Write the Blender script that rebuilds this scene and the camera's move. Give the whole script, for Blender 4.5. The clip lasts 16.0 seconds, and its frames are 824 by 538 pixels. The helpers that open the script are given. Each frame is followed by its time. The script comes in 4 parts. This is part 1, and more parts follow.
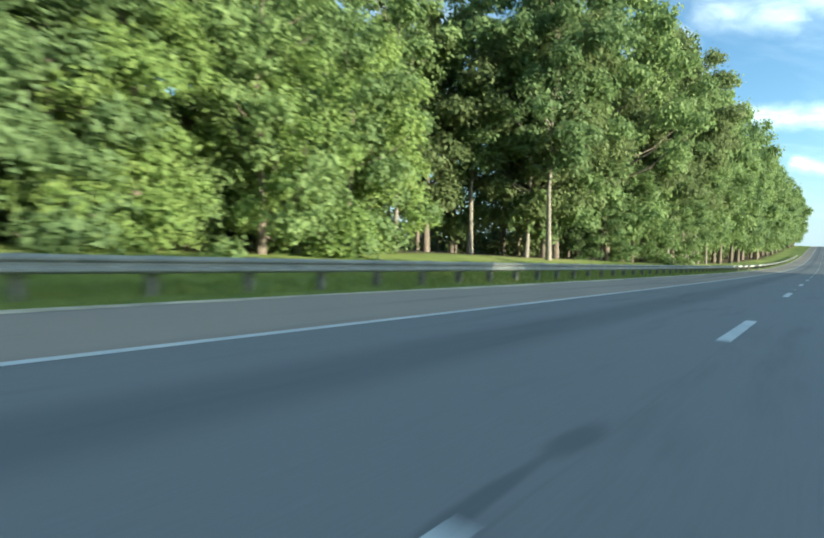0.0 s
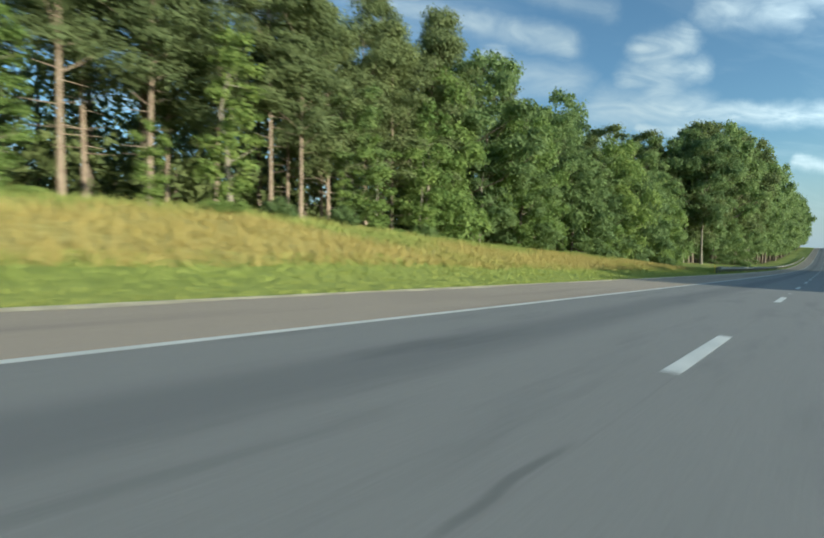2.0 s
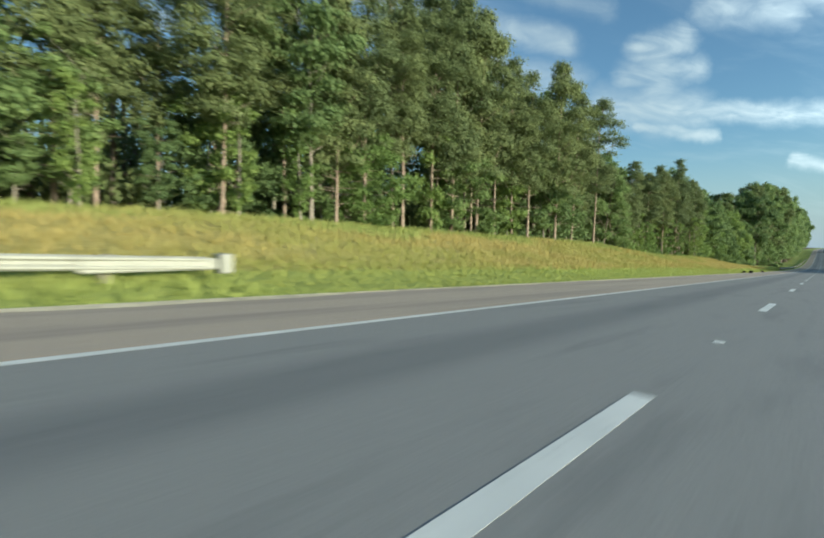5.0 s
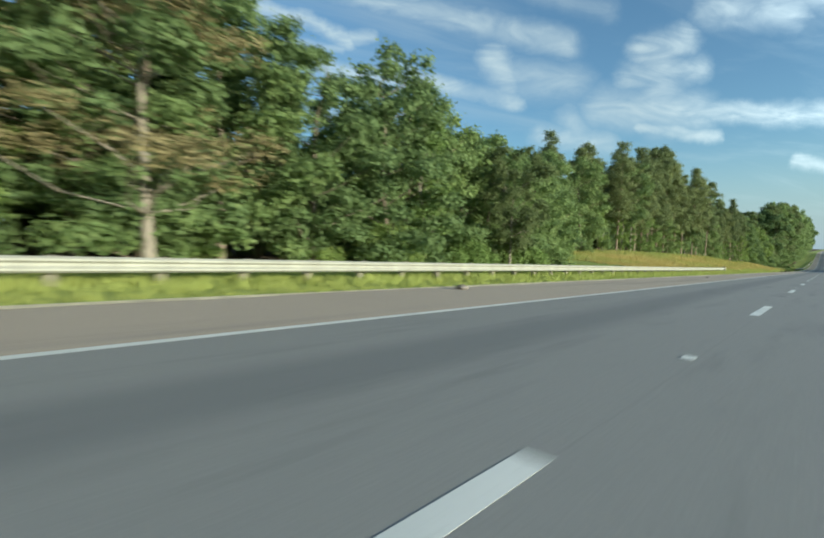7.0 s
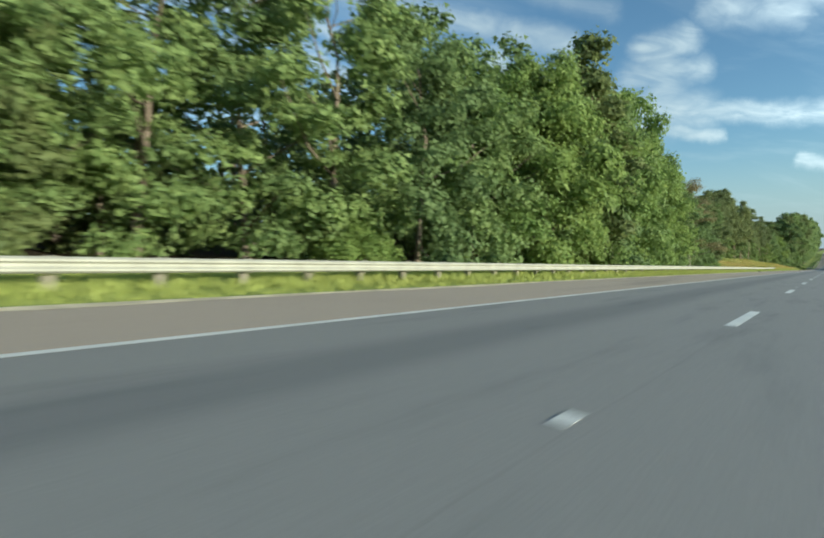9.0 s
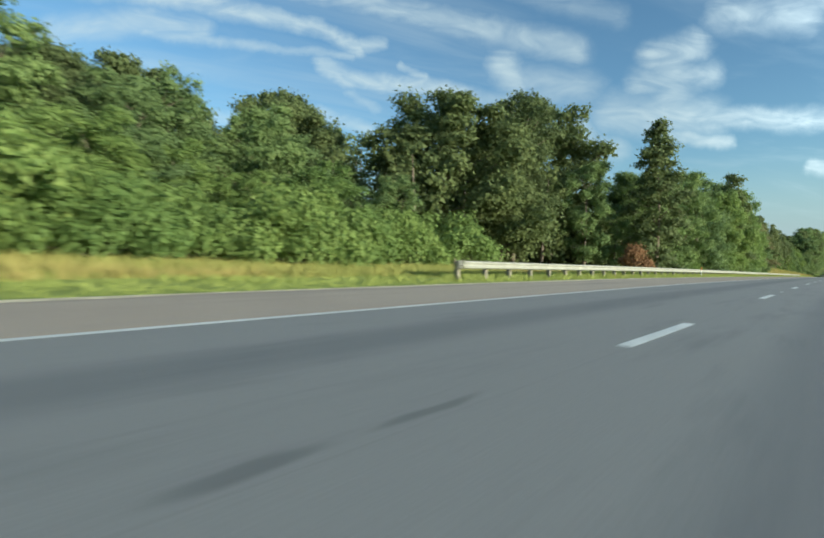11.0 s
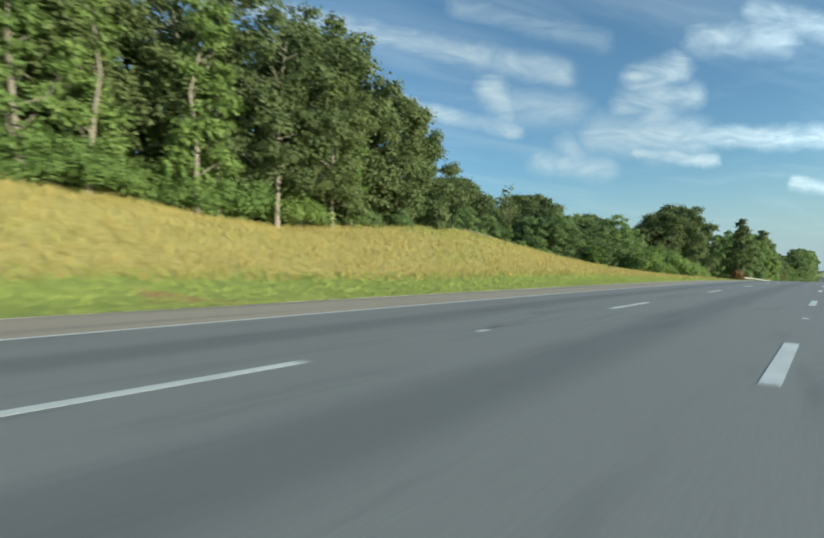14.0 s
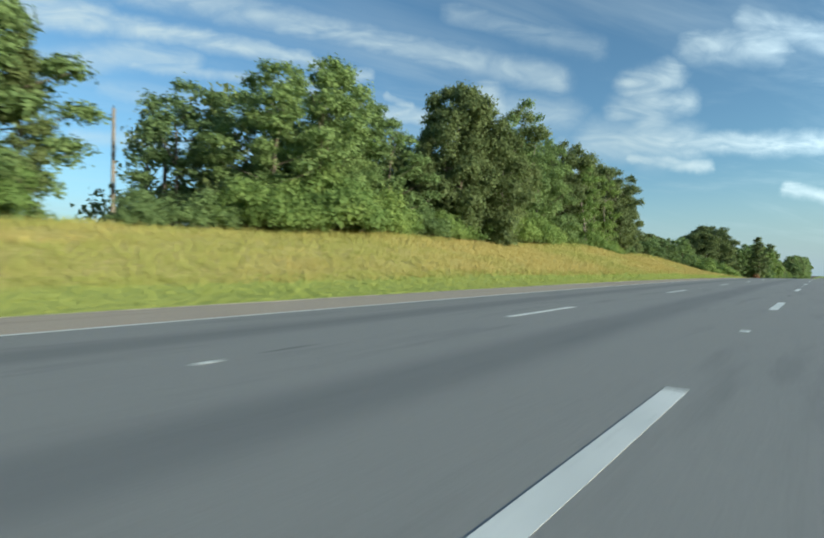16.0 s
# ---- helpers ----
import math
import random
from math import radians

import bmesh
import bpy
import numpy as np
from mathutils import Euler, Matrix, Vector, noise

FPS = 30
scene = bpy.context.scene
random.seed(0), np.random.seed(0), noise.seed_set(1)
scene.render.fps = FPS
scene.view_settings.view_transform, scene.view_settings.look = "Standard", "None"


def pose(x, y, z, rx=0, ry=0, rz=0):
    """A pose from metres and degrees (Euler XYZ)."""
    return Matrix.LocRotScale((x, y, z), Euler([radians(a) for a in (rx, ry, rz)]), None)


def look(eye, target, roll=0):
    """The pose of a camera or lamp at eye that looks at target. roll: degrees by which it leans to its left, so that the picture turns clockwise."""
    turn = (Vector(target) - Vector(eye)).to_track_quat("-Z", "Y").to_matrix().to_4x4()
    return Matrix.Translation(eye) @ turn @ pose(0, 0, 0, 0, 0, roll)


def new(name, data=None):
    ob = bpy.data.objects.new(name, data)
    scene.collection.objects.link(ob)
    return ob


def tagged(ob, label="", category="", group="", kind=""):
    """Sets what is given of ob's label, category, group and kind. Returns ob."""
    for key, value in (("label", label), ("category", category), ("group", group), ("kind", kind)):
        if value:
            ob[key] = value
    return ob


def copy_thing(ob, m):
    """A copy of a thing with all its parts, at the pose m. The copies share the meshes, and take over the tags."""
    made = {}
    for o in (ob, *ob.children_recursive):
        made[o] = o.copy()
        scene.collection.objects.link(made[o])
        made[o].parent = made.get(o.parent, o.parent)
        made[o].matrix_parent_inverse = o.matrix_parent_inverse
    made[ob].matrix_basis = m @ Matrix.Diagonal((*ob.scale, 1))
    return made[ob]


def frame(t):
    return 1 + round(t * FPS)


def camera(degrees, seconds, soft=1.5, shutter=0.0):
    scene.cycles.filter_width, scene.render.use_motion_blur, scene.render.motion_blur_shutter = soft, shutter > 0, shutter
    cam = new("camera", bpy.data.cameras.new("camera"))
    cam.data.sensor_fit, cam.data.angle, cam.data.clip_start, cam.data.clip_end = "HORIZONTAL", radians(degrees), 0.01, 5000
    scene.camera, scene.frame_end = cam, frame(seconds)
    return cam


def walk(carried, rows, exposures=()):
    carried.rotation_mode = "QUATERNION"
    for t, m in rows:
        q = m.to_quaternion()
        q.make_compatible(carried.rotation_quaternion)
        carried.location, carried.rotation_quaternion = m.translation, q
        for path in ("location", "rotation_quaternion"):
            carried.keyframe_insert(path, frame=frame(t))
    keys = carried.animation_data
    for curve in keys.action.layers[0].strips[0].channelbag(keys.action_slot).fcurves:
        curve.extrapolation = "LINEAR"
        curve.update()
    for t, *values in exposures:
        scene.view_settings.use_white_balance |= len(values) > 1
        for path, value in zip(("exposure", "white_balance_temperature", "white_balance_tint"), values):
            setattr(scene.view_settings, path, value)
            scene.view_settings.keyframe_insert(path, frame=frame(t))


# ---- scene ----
# ---------------- camera and its way ----------------
cam = camera(82.6, 16.0, soft=1.9, shutter=0.2)
ROWS = [
    (0.0, 0.908, -10.02, 1.243, 86.819, -1.096, 41.426),
    (0.5, 0.948, -27.55, 1.763, 86.644, -0.996, 41.559),
    (1.0, 0.959, -45.27, 2.326, 86.583, -0.992, 41.460),
    (1.5, 0.959, -63.11, 2.910, 86.556, -1.101, 41.412),
    (2.0, 0.993, -80.87, 3.514, 86.481, -1.251, 41.526),
    (2.5, 0.979, -98.90, 4.109, 86.424, -1.241, 41.377),
    (3.0, 0.946, -116.14, 4.710, 86.322, -1.263, 41.359),
    (5.5, 0.945, -204.33, 7.738, 86.396, -1.124, 41.310),
    (6.0, 0.968, -222.04, 8.325, 86.403, -1.070, 41.442),
    (6.5, 0.999, -239.82, 8.945, 86.377, -1.243, 41.397),
    (7.0, 0.982, -257.99, 9.534, 86.484, -1.180, 41.497),
    (7.5, 1.006, -275.46, 10.135, 86.567, -1.167, 41.501),
    (8.0, 1.025, -293.05, 10.697, 86.484, -0.981, 41.611),
    (10.5, 1.474, -381.07, 13.336, 86.996, -1.108, 42.349),
    (11.0, 1.755, -398.59, 13.749, 87.161, -1.329, 42.605),
    (11.5, 2.094, -416.06, 14.053, 87.631, -1.197, 42.976),
    (12.0, 2.548, -432.28, 14.332, 88.077, -0.780, 43.183),
    (12.5, 3.287, -449.39, 14.584, 88.884, -0.431, 42.793),
    (13.0, 3.517, -467.74, 14.742, 89.647, 0.058, 42.517),
    (13.5, 3.850, -485.10, 14.814, 89.809, 0.047, 42.007),
    (14.0, 4.041, -502.62, 14.871, 89.750, -0.364, 41.761),
    (14.5, 4.196, -519.62, 14.832, 89.978, -0.267, 41.539),
    (15.0, 4.360, -537.40, 14.757, 90.051, -0.489, 41.344),
    (15.5, 4.418, -554.47, 14.630, 90.131, -0.436, 41.359),
    (16.0, 4.501, -571.73, 14.457, 90.331, -0.419, 41.245),
]
walk(cam, [(r[0], pose(*r[1:])) for r in ROWS], exposures=[(0.0, 1.64, 5950, -5), (1.0, 1.56, 5950, -5), (1.6, 0.86, 5950, -5), (16.0, 0.86, 5950, -5)])

# ---------------- sky and sun ----------------
SUN_EL, SUN_AZ = 10.5, 80.3     # height, and bearing from +Y towards +X


# wisps and trails of cloud in the north-western sky: from, to (across and up, as tangents from its middle), half width, density
WISPS = [
    (-0.851, 0.550, -0.661, 0.524, 0.0175, 0.85), (-0.661, 0.524, -0.536, 0.505, 0.0153, 0.85), (-0.536, 0.505, -0.302, 0.467, 0.0134, 0.90),
    (-0.302, 0.467, -0.210, 0.448, 0.0113, 0.95), (-0.210, 0.448, -0.130, 0.406, 0.0110, 0.95), (-0.121, 0.415, -0.086, 0.419, 0.0098, 0.60),
    (-0.782, 0.433, -0.570, 0.458, 0.0203, 0.55), (-0.570, 0.458, -0.460, 0.440, 0.0180, 0.55), (-0.581, 0.434, -0.345, 0.409, 0.0074, 0.50),
    (-0.345, 0.409, -0.142, 0.391, 0.0067, 0.50), (-0.616, 0.601, -0.259, 0.535, 0.0201, 0.60), (-0.259, 0.535, -0.079, 0.494, 0.0179, 0.60),
    (-0.079, 0.494, 0.118, 0.455, 0.0196, 0.60), (0.118, 0.455, 0.322, 0.413, 0.0201, 0.60), (-0.208, 0.372, -0.152, 0.343, 0.0131, 0.85),
    (-0.152, 0.343, -0.002, 0.334, 0.0128, 0.85), (-0.002, 0.334, 0.147, 0.311, 0.0117, 0.70), (0.147, 0.311, 0.222, 0.292, 0.0119, 0.70),
    (-0.043, 0.375, 0.006, 0.350, 0.0064, 0.55), (0.170, 0.383, 0.199, 0.333, 0.0219, 0.75), (0.196, 0.344, 0.341, 0.333, 0.0246, 0.50),
    (0.484, 0.402, 0.571, 0.430, 0.0195, 0.80), (0.453, 0.348, 0.600, 0.368, 0.0179, 0.60), (0.402, 0.285, 0.599, 0.281, 0.0273, 0.70),
    (0.518, 0.385, 0.528, 0.274, 0.0331, 0.60), (0.481, 0.249, 0.558, 0.238, 0.0088, 0.95), (0.558, 0.238, 0.647, 0.230, 0.0093, 0.95),
    (0.587, 0.285, 0.754, 0.280, 0.0127, 0.70), (0.754, 0.280, 0.954, 0.289, 0.0152, 0.70), (0.275, 0.225, 0.416, 0.210, 0.0159, 0.60),
    (0.332, 0.263, 0.359, 0.222, 0.0182, 0.50), (-0.704, 0.282, -0.315, 0.252, 0.0111, 0.45), (-0.643, 0.381, -0.418, 0.350, 0.0115, 0.35),
    (0.622, 0.491, 0.800, 0.494, 0.0245, 0.55), (0.732, 0.551, 0.921, 0.504, 0.0210, 0.45), (0.822, 0.184, 0.908, 0.169, 0.0102, 0.80),
    (-0.146, 0.314, -0.096, 0.286, 0.0086, 0.45), (-0.212, 0.274, -0.104, 0.243, 0.0107, 0.55), (-0.221, 0.272, -0.107, 0.243, 0.0086, 0.30),
    (0.098, 0.556, 0.404, 0.485, 0.0161, 0.30), (-1.114, 0.599, -0.881, 0.577, 0.0275, 0.80), (-0.881, 0.577, -0.653, 0.532, 0.0209, 0.80),
]


def make_world():
    w = bpy.data.worlds.new("sky")
    scene.world = w
    w.use_nodes = True
    n, l = w.node_tree.nodes, w.node_tree.links
    n.clear()
    out = n.new("ShaderNodeOutputWorld")
    bg = n.new("ShaderNodeBackground")
    bg.inputs["Strength"].default_value = 0.107
    sky = n.new("ShaderNodeTexSky")
    sky.sky_type, sky.sun_disc = "NISHITA", False
    sky.sun_elevation, sky.sun_rotation = radians(SUN_EL), radians(SUN_AZ)
    sky.air_density, sky.dust_density, sky.ozone_density = 1.0, 0.8, 2.6
    tc = n.new("ShaderNodeTexCoord")
    sep = n.new("ShaderNodeSeparateXYZ")
    l.new(tc.outputs["Generated"], sep.inputs[0])
    mz = n.new("ShaderNodeMath")
    mz.operation = "MAXIMUM"
    mz.inputs[1].default_value = 0.03
    l.new(sep.outputs["Z"], mz.inputs[0])
    ad = n.new("ShaderNodeMath")
    ad.operation = "ADD"
    ad.inputs[1].default_value = 0.12
    l.new(mz.outputs[0], ad.inputs[0])
    dv = n.new("ShaderNodeVectorMath")
    dv.operation = "DIVIDE"
    comb = n.new("ShaderNodeCombineXYZ")
    for i in range(3):
        l.new(ad.outputs[0], comb.inputs[i])
    l.new(tc.outputs["Generated"], dv.inputs[0])
    l.new(comb.outputs[0], dv.inputs[1])
    total = None
    # two sheets of cirrus: long streaks, and softer puffs
    for scale, rot, stretch, lo, hi, gain, rough in ((0.55, -66, 6.0, 0.47, 0.80, 0.26, 0.55), (1.15, -50, 1.9, 0.51, 0.80, 0.20, 0.60)):
        mp = n.new("ShaderNodeMapping")
        tn = n.new("ShaderNodeMapping")
        tn.inputs["Rotation"].default_value = (0, 0, radians(rot))
        l.new(dv.outputs[0], tn.inputs[0])
        mp.inputs["Location"].default_value = (1.3, 4.4, 0) if stretch > 3 else (2.6, 3.1, 0)
        mp.inputs["Scale"].default_value = (scale, scale * stretch, 1)
        l.new(tn.outputs[0], mp.inputs[0])
        nz = n.new("ShaderNodeTexNoise")
        nz.inputs["Scale"].default_value = 0.9
        nz.inputs["Detail"].default_value = 9
        nz.inputs["Roughness"].default_value = rough
        nz.inputs["Distortion"].default_value = 0.35
        l.new(mp.outputs[0], nz.inputs["Vector"])
        mr = n.new("ShaderNodeMapRange")
        mr.interpolation_type = "SMOOTHSTEP"
        mr.inputs["From Min"].default_value, mr.inputs["From Max"].default_value = lo, hi
        mr.inputs["To Max"].default_value = gain
        l.new(nz.outputs["Fac"], mr.inputs["Value"])
        if total is None:
            total = mr.outputs[0]
        else:
            m = n.new("ShaderNodeMath")
            m.operation = "MAXIMUM"
            l.new(total, m.inputs[0])
            l.new(mr.outputs[0], m.inputs[1])
            total = m.outputs[0]
    # wisps and trails with a place of their own, on a plane that faces the north-western sky
    az = radians(42.0)
    axes = []
    for vec in ((-math.sin(az), math.cos(az), 0), (math.cos(az), math.sin(az), 0)):
        d = n.new("ShaderNodeVectorMath")
        d.operation = "DOT_PRODUCT"
        d.inputs[1].default_value = vec
        l.new(tc.outputs["Generated"], d.inputs[0])
        axes.append(d.outputs["Value"])
    ahead = n.new("ShaderNodeMath")
    ahead.operation = "MAXIMUM"
    ahead.inputs[1].default_value = 0.12
    l.new(axes[0], ahead.inputs[0])
    tangent = n.new("ShaderNodeCombineXYZ")
    for k, value in ((0, axes[1]), (1, sep.outputs["Z"])):
        q = n.new("ShaderNodeMath")
        q.operation = "DIVIDE"
        l.new(value, q.inputs[0])
        l.new(ahead.outputs[0], q.inputs[1])
        l.new(q.outputs[0], tangent.inputs[k])
    wn = n.new("ShaderNodeTexNoise")
    wn.inputs["Scale"].default_value, wn.inputs["Detail"].default_value, wn.inputs["Roughness"].default_value = 16.0, 7, 0.65
    l.new(tangent.outputs[0], wn.inputs["Vector"])
    wo = n.new("ShaderNodeVectorMath")
    wo.operation = "MULTIPLY_ADD"
    l.new(wn.outputs["Color"], wo.inputs[0])
    wo.inputs[1].default_value, wo.inputs[2].default_value = (0.05, 0.03, 0), (-0.025, -0.015, 0)
    pw = n.new("ShaderNodeVectorMath")
    l.new(tangent.outputs[0], pw.inputs[0])
    l.new(wo.outputs[0], pw.inputs[1])
    flat = n.new("ShaderNodeVectorMath")
    flat.operation = "MULTIPLY"
    flat.inputs[1].default_value = (1, 1, 0)
    l.new(pw.outputs[0], flat.inputs[0])
    grain = n.new("ShaderNodeMapping")
    grain.inputs["Rotation"].default_value = (0, 0, radians(10))
    grain.inputs["Scale"].default_value = (0.55, 1.5, 1)
    l.new(tangent.outputs[0], grain.inputs[0])
    fn = n.new("ShaderNodeTexNoise")
    fn.inputs["Scale"].default_value, fn.inputs["Detail"].default_value, fn.inputs["Distortion"].default_value = 12.0, 10, 2.2
    l.new(grain.outputs[0], fn.inputs["Vector"])
    ragged = n.new("ShaderNodeMapRange")
    for key, v in (("From Min", 0.32), ("From Max", 0.68), ("To Min", 0.45), ("To Max", 1.0)):
        ragged.inputs[key].default_value = v
    l.new(fn.outputs["Fac"], ragged.inputs["Value"])
    for ax, ay, bx, by, wd, gain in WISPS:
        L2 = (bx - ax) ** 2 + (by - ay) ** 2
        rel = n.new("ShaderNodeVectorMath")
        rel.operation = "SUBTRACT"
        rel.inputs[1].default_value = (ax, ay, 0)
        l.new(flat.outputs[0], rel.inputs[0])
        dt = n.new("ShaderNodeVectorMath")
        dt.operation = "DOT_PRODUCT"
        dt.inputs[1].default_value = ((bx - ax) / L2, (by - ay) / L2, 0)
        l.new(rel.outputs[0], dt.inputs[0])
        cl = n.new("ShaderNodeClamp")
        l.new(dt.outputs["Value"], cl.inputs[0])
        foot = n.new("ShaderNodeVectorMath")
        foot.operation = "SCALE"
        foot.inputs[0].default_value = (bx - ax, by - ay, 0)
        l.new(cl.outputs[0], foot.inputs["Scale"])
        ds = n.new("ShaderNodeVectorMath")
        ds.operation = "DISTANCE"
        l.new(rel.outputs[0], ds.inputs[0])
        l.new(foot.outputs[0], ds.inputs[1])
        fall = n.new("ShaderNodeMapRange")
        fall.interpolation_type = "SMOOTHSTEP"
        for key, v in (("From Min", 0.0), ("From Max", wd * 2.5), ("To Min", min(0.8, gain * 1.05)), ("To Max", 0.0)):
            fall.inputs[key].default_value = v
        l.new(ds.outputs["Value"], fall.inputs["Value"])
        dens = n.new("ShaderNodeMath")
        dens.operation = "MULTIPLY"
        soft_ = n.new("ShaderNodeMath")
        soft_.operation = "POWER"
        soft_.inputs[1].default_value = 1.0
        l.new(fall.outputs[0], soft_.inputs[0])
        l.new(soft_.outputs[0], dens.inputs[0])
        l.new(ragged.outputs[0], dens.inputs[1])
        m = n.new("ShaderNodeMath")
        m.operation = "MAXIMUM"
        l.new(total, m.inputs[0])
        l.new(dens.outputs[0], m.inputs[1])
        total = m.outputs[0]
    mix = n.new("ShaderNodeMix")
    mix.data_type = "RGBA"
    # ice cloud scatters forwards: brighter towards the sun
    ang = n.new("ShaderNodeVectorMath")
    ang.operation = "DOT_PRODUCT"
    a_, e_ = radians(SUN_AZ), radians(SUN_EL)
    ang.inputs[1].default_value = (math.sin(a_) * math.cos(e_), math.cos(a_) * math.cos(e_), math.sin(e_))
    l.new(tc.outputs["Generated"], ang.inputs[0])
    lobe = n.new("ShaderNodeMapRange")
    lobe.interpolation_type = "SMOOTHSTEP"
    for key, v in (("From Min", -0.1), ("From Max", 1.0), ("To Min", 1.0), ("To Max", 5.6)):
        lobe.inputs[key].default_value = v
    l.new(ang.outputs["Value"], lobe.inputs["Value"])
    ice = n.new("ShaderNodeVectorMath")
    ice.operation = "SCALE"
    ice.inputs[0].default_value = (3.7, 3.95, 4.1)
    l.new(lobe.outputs[0], ice.inputs["Scale"])
    l.new(ice.outputs[0], mix.inputs["B"])
    l.new(total, mix.inputs["Factor"])
    l.new(sky.outputs[0], mix.inputs["A"])
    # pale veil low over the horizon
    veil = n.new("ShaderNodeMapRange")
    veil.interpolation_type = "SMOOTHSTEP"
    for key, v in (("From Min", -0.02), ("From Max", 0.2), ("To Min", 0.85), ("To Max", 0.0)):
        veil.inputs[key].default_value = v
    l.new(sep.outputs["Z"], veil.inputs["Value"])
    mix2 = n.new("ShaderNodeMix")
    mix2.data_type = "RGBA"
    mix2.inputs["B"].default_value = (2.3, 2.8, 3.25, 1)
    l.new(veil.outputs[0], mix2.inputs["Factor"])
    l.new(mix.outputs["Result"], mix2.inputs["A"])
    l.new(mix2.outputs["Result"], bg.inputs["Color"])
    l.new(bg.outputs[0], out.inputs[0])


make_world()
sun = new("sun", bpy.data.lights.new("sun", "SUN"))
sun.data.energy, sun.data.angle, sun.data.color = 4.2, radians(0.6), (1.0, 0.87, 0.70)
_a, _e = radians(SUN_AZ), radians(SUN_EL)
sun.matrix_basis = look((60, 20, 40), (60 - math.sin(_a) * math.cos(_e), 20 - math.cos(_a) * math.cos(_e), 40 - math.sin(_e)))


# ---------------- materials ----------------
class Mat:
    """A small wrapper to write node materials shortly."""

    def __init__(self, name, rough=0.8, metal=0.0, spec=0.4):
        self.m = bpy.data.materials.new(name)
        self.m.use_nodes = True
        self.n, self.l = self.m.node_tree.nodes, self.m.node_tree.links
        self.b = self.n["Principled BSDF"]
        self.out = self.n["Material Output"]
        self.b.inputs["Roughness"].default_value = rough
        self.b.inputs["Metallic"].default_value = metal
        self.b.inputs["Specular IOR Level"].default_value = spec
        self.tc = self.n.new("ShaderNodeTexCoord")

    def noise(self, scale, detail=4, rough=0.55, stretch=(1, 1, 1), distort=0.0, space="Object"):
        mp = self.n.new("ShaderNodeMapping")
        mp.inputs["Scale"].default_value = stretch
        self.l.new(self.tc.outputs[space], mp.inputs[0])
        t = self.n.new("ShaderNodeTexNoise")
        t.inputs["Scale"].default_value, t.inputs["Detail"].default_value = scale, detail
        t.inputs["Roughness"].default_value, t.inputs["Distortion"].default_value = rough, distort
        self.l.new(mp.outputs[0], t.inputs["Vector"])
        return t.outputs["Fac"]

    def ramp(self, fac, stops):
        r = self.n.new("ShaderNodeValToRGB")
        e = r.color_ramp.elements
        while len(e) < len(stops):
            e.new(0.5)
        for el, (p, c) in zip(e, stops):
            el.position, el.color = p, (*c, 1) if len(c) == 3 else c
        self.l.new(fac, r.inputs[0])
        return r.outputs[0]

    def rng(self, fac, a, b, c=0.0, d=1.0, smooth=True):
        r = self.n.new("ShaderNodeMapRange")
        if smooth:
            r.interpolation_type = "SMOOTHSTEP"
        for k, v in (("From Min", a), ("From Max", b), ("To Min", c), ("To Max", d)):
            r.inputs[k].default_value = v
        self.l.new(fac, r.inputs["Value"])
        return r.outputs[0]

    def math(self, op, a, b):
        m = self.n.new("ShaderNodeMath")
        m.operation = op
        for i, v in enumerate((a, b)):
            if isinstance(v, (int, float)):
                m.inputs[i].default_value = v
            else:
                self.l.new(v, m.inputs[i])
        return m.outputs[0]

    def mix(self, fac, a, b, mode="MIX"):
        m = self.n.new("ShaderNodeMix")
        m.data_type, m.blend_type = "RGBA", mode
        for key, v in (("Factor", fac), ("A", a), ("B", b)):
            if isinstance(v, (int, float)):
                m.inputs[key].default_value = v
            elif isinstance(v, tuple):
                m.inputs[key].default_value = (*v, 1)
            else:
                self.l.new(v, m.inputs[key])
        return m.outputs["Result"]

    def attr(self, name):
        a = self.n.new("ShaderNodeAttribute")
        a.attribute_name = name
        return a.outputs["Fac"]

    def axis(self, k):
        s = self.n.new("ShaderNodeSeparateXYZ")
        self.l.new(self.tc.outputs["Object"], s.inputs[0])
        return s.outputs[k]

    def island(self):
        return self.n.new("ShaderNodeNewGeometry").outputs["Random Per Island"]

    def obrand(self):
        return self.n.new("ShaderNodeObjectInfo").outputs["Random"]

    def color(self, c):
        if isinstance(c, tuple):
            self.b.inputs["Base Color"].default_value = (*c, 1)
        else:
            self.l.new(c, self.b.inputs["Base Color"])
        return self

    def bump(self, fac, dist, strength=0.6):
        b = self.n.new("ShaderNodeBump")
        b.inputs["Strength"].default_value, b.inputs["Distance"].default_value = strength, dist
        self.l.new(fac, b.inputs["Height"])
        self.l.new(b.outputs[0], self.b.inputs["Normal"])
        return self


def simple(name, c, rough=0.7, metal=0.0, var=0.25, scale=3.0, bump=0.0):
    m = Mat(name, rough, metal)
    f = m.noise(scale, 5)
    f2 = m.noise(scale * 9, 3)
    col = m.mix(m.rng(f, 0.3, 0.7), tuple(x * (1 - var) for x in c), tuple(min(1, x * (1 + var)) for x in c))
    m.color(m.mix(m.rng(f2, 0.35, 0.75, 0, 0.35), col, tuple(x * 0.6 for x in c)))
    if bump:
        m.bump(f2, bump)
    return m.m


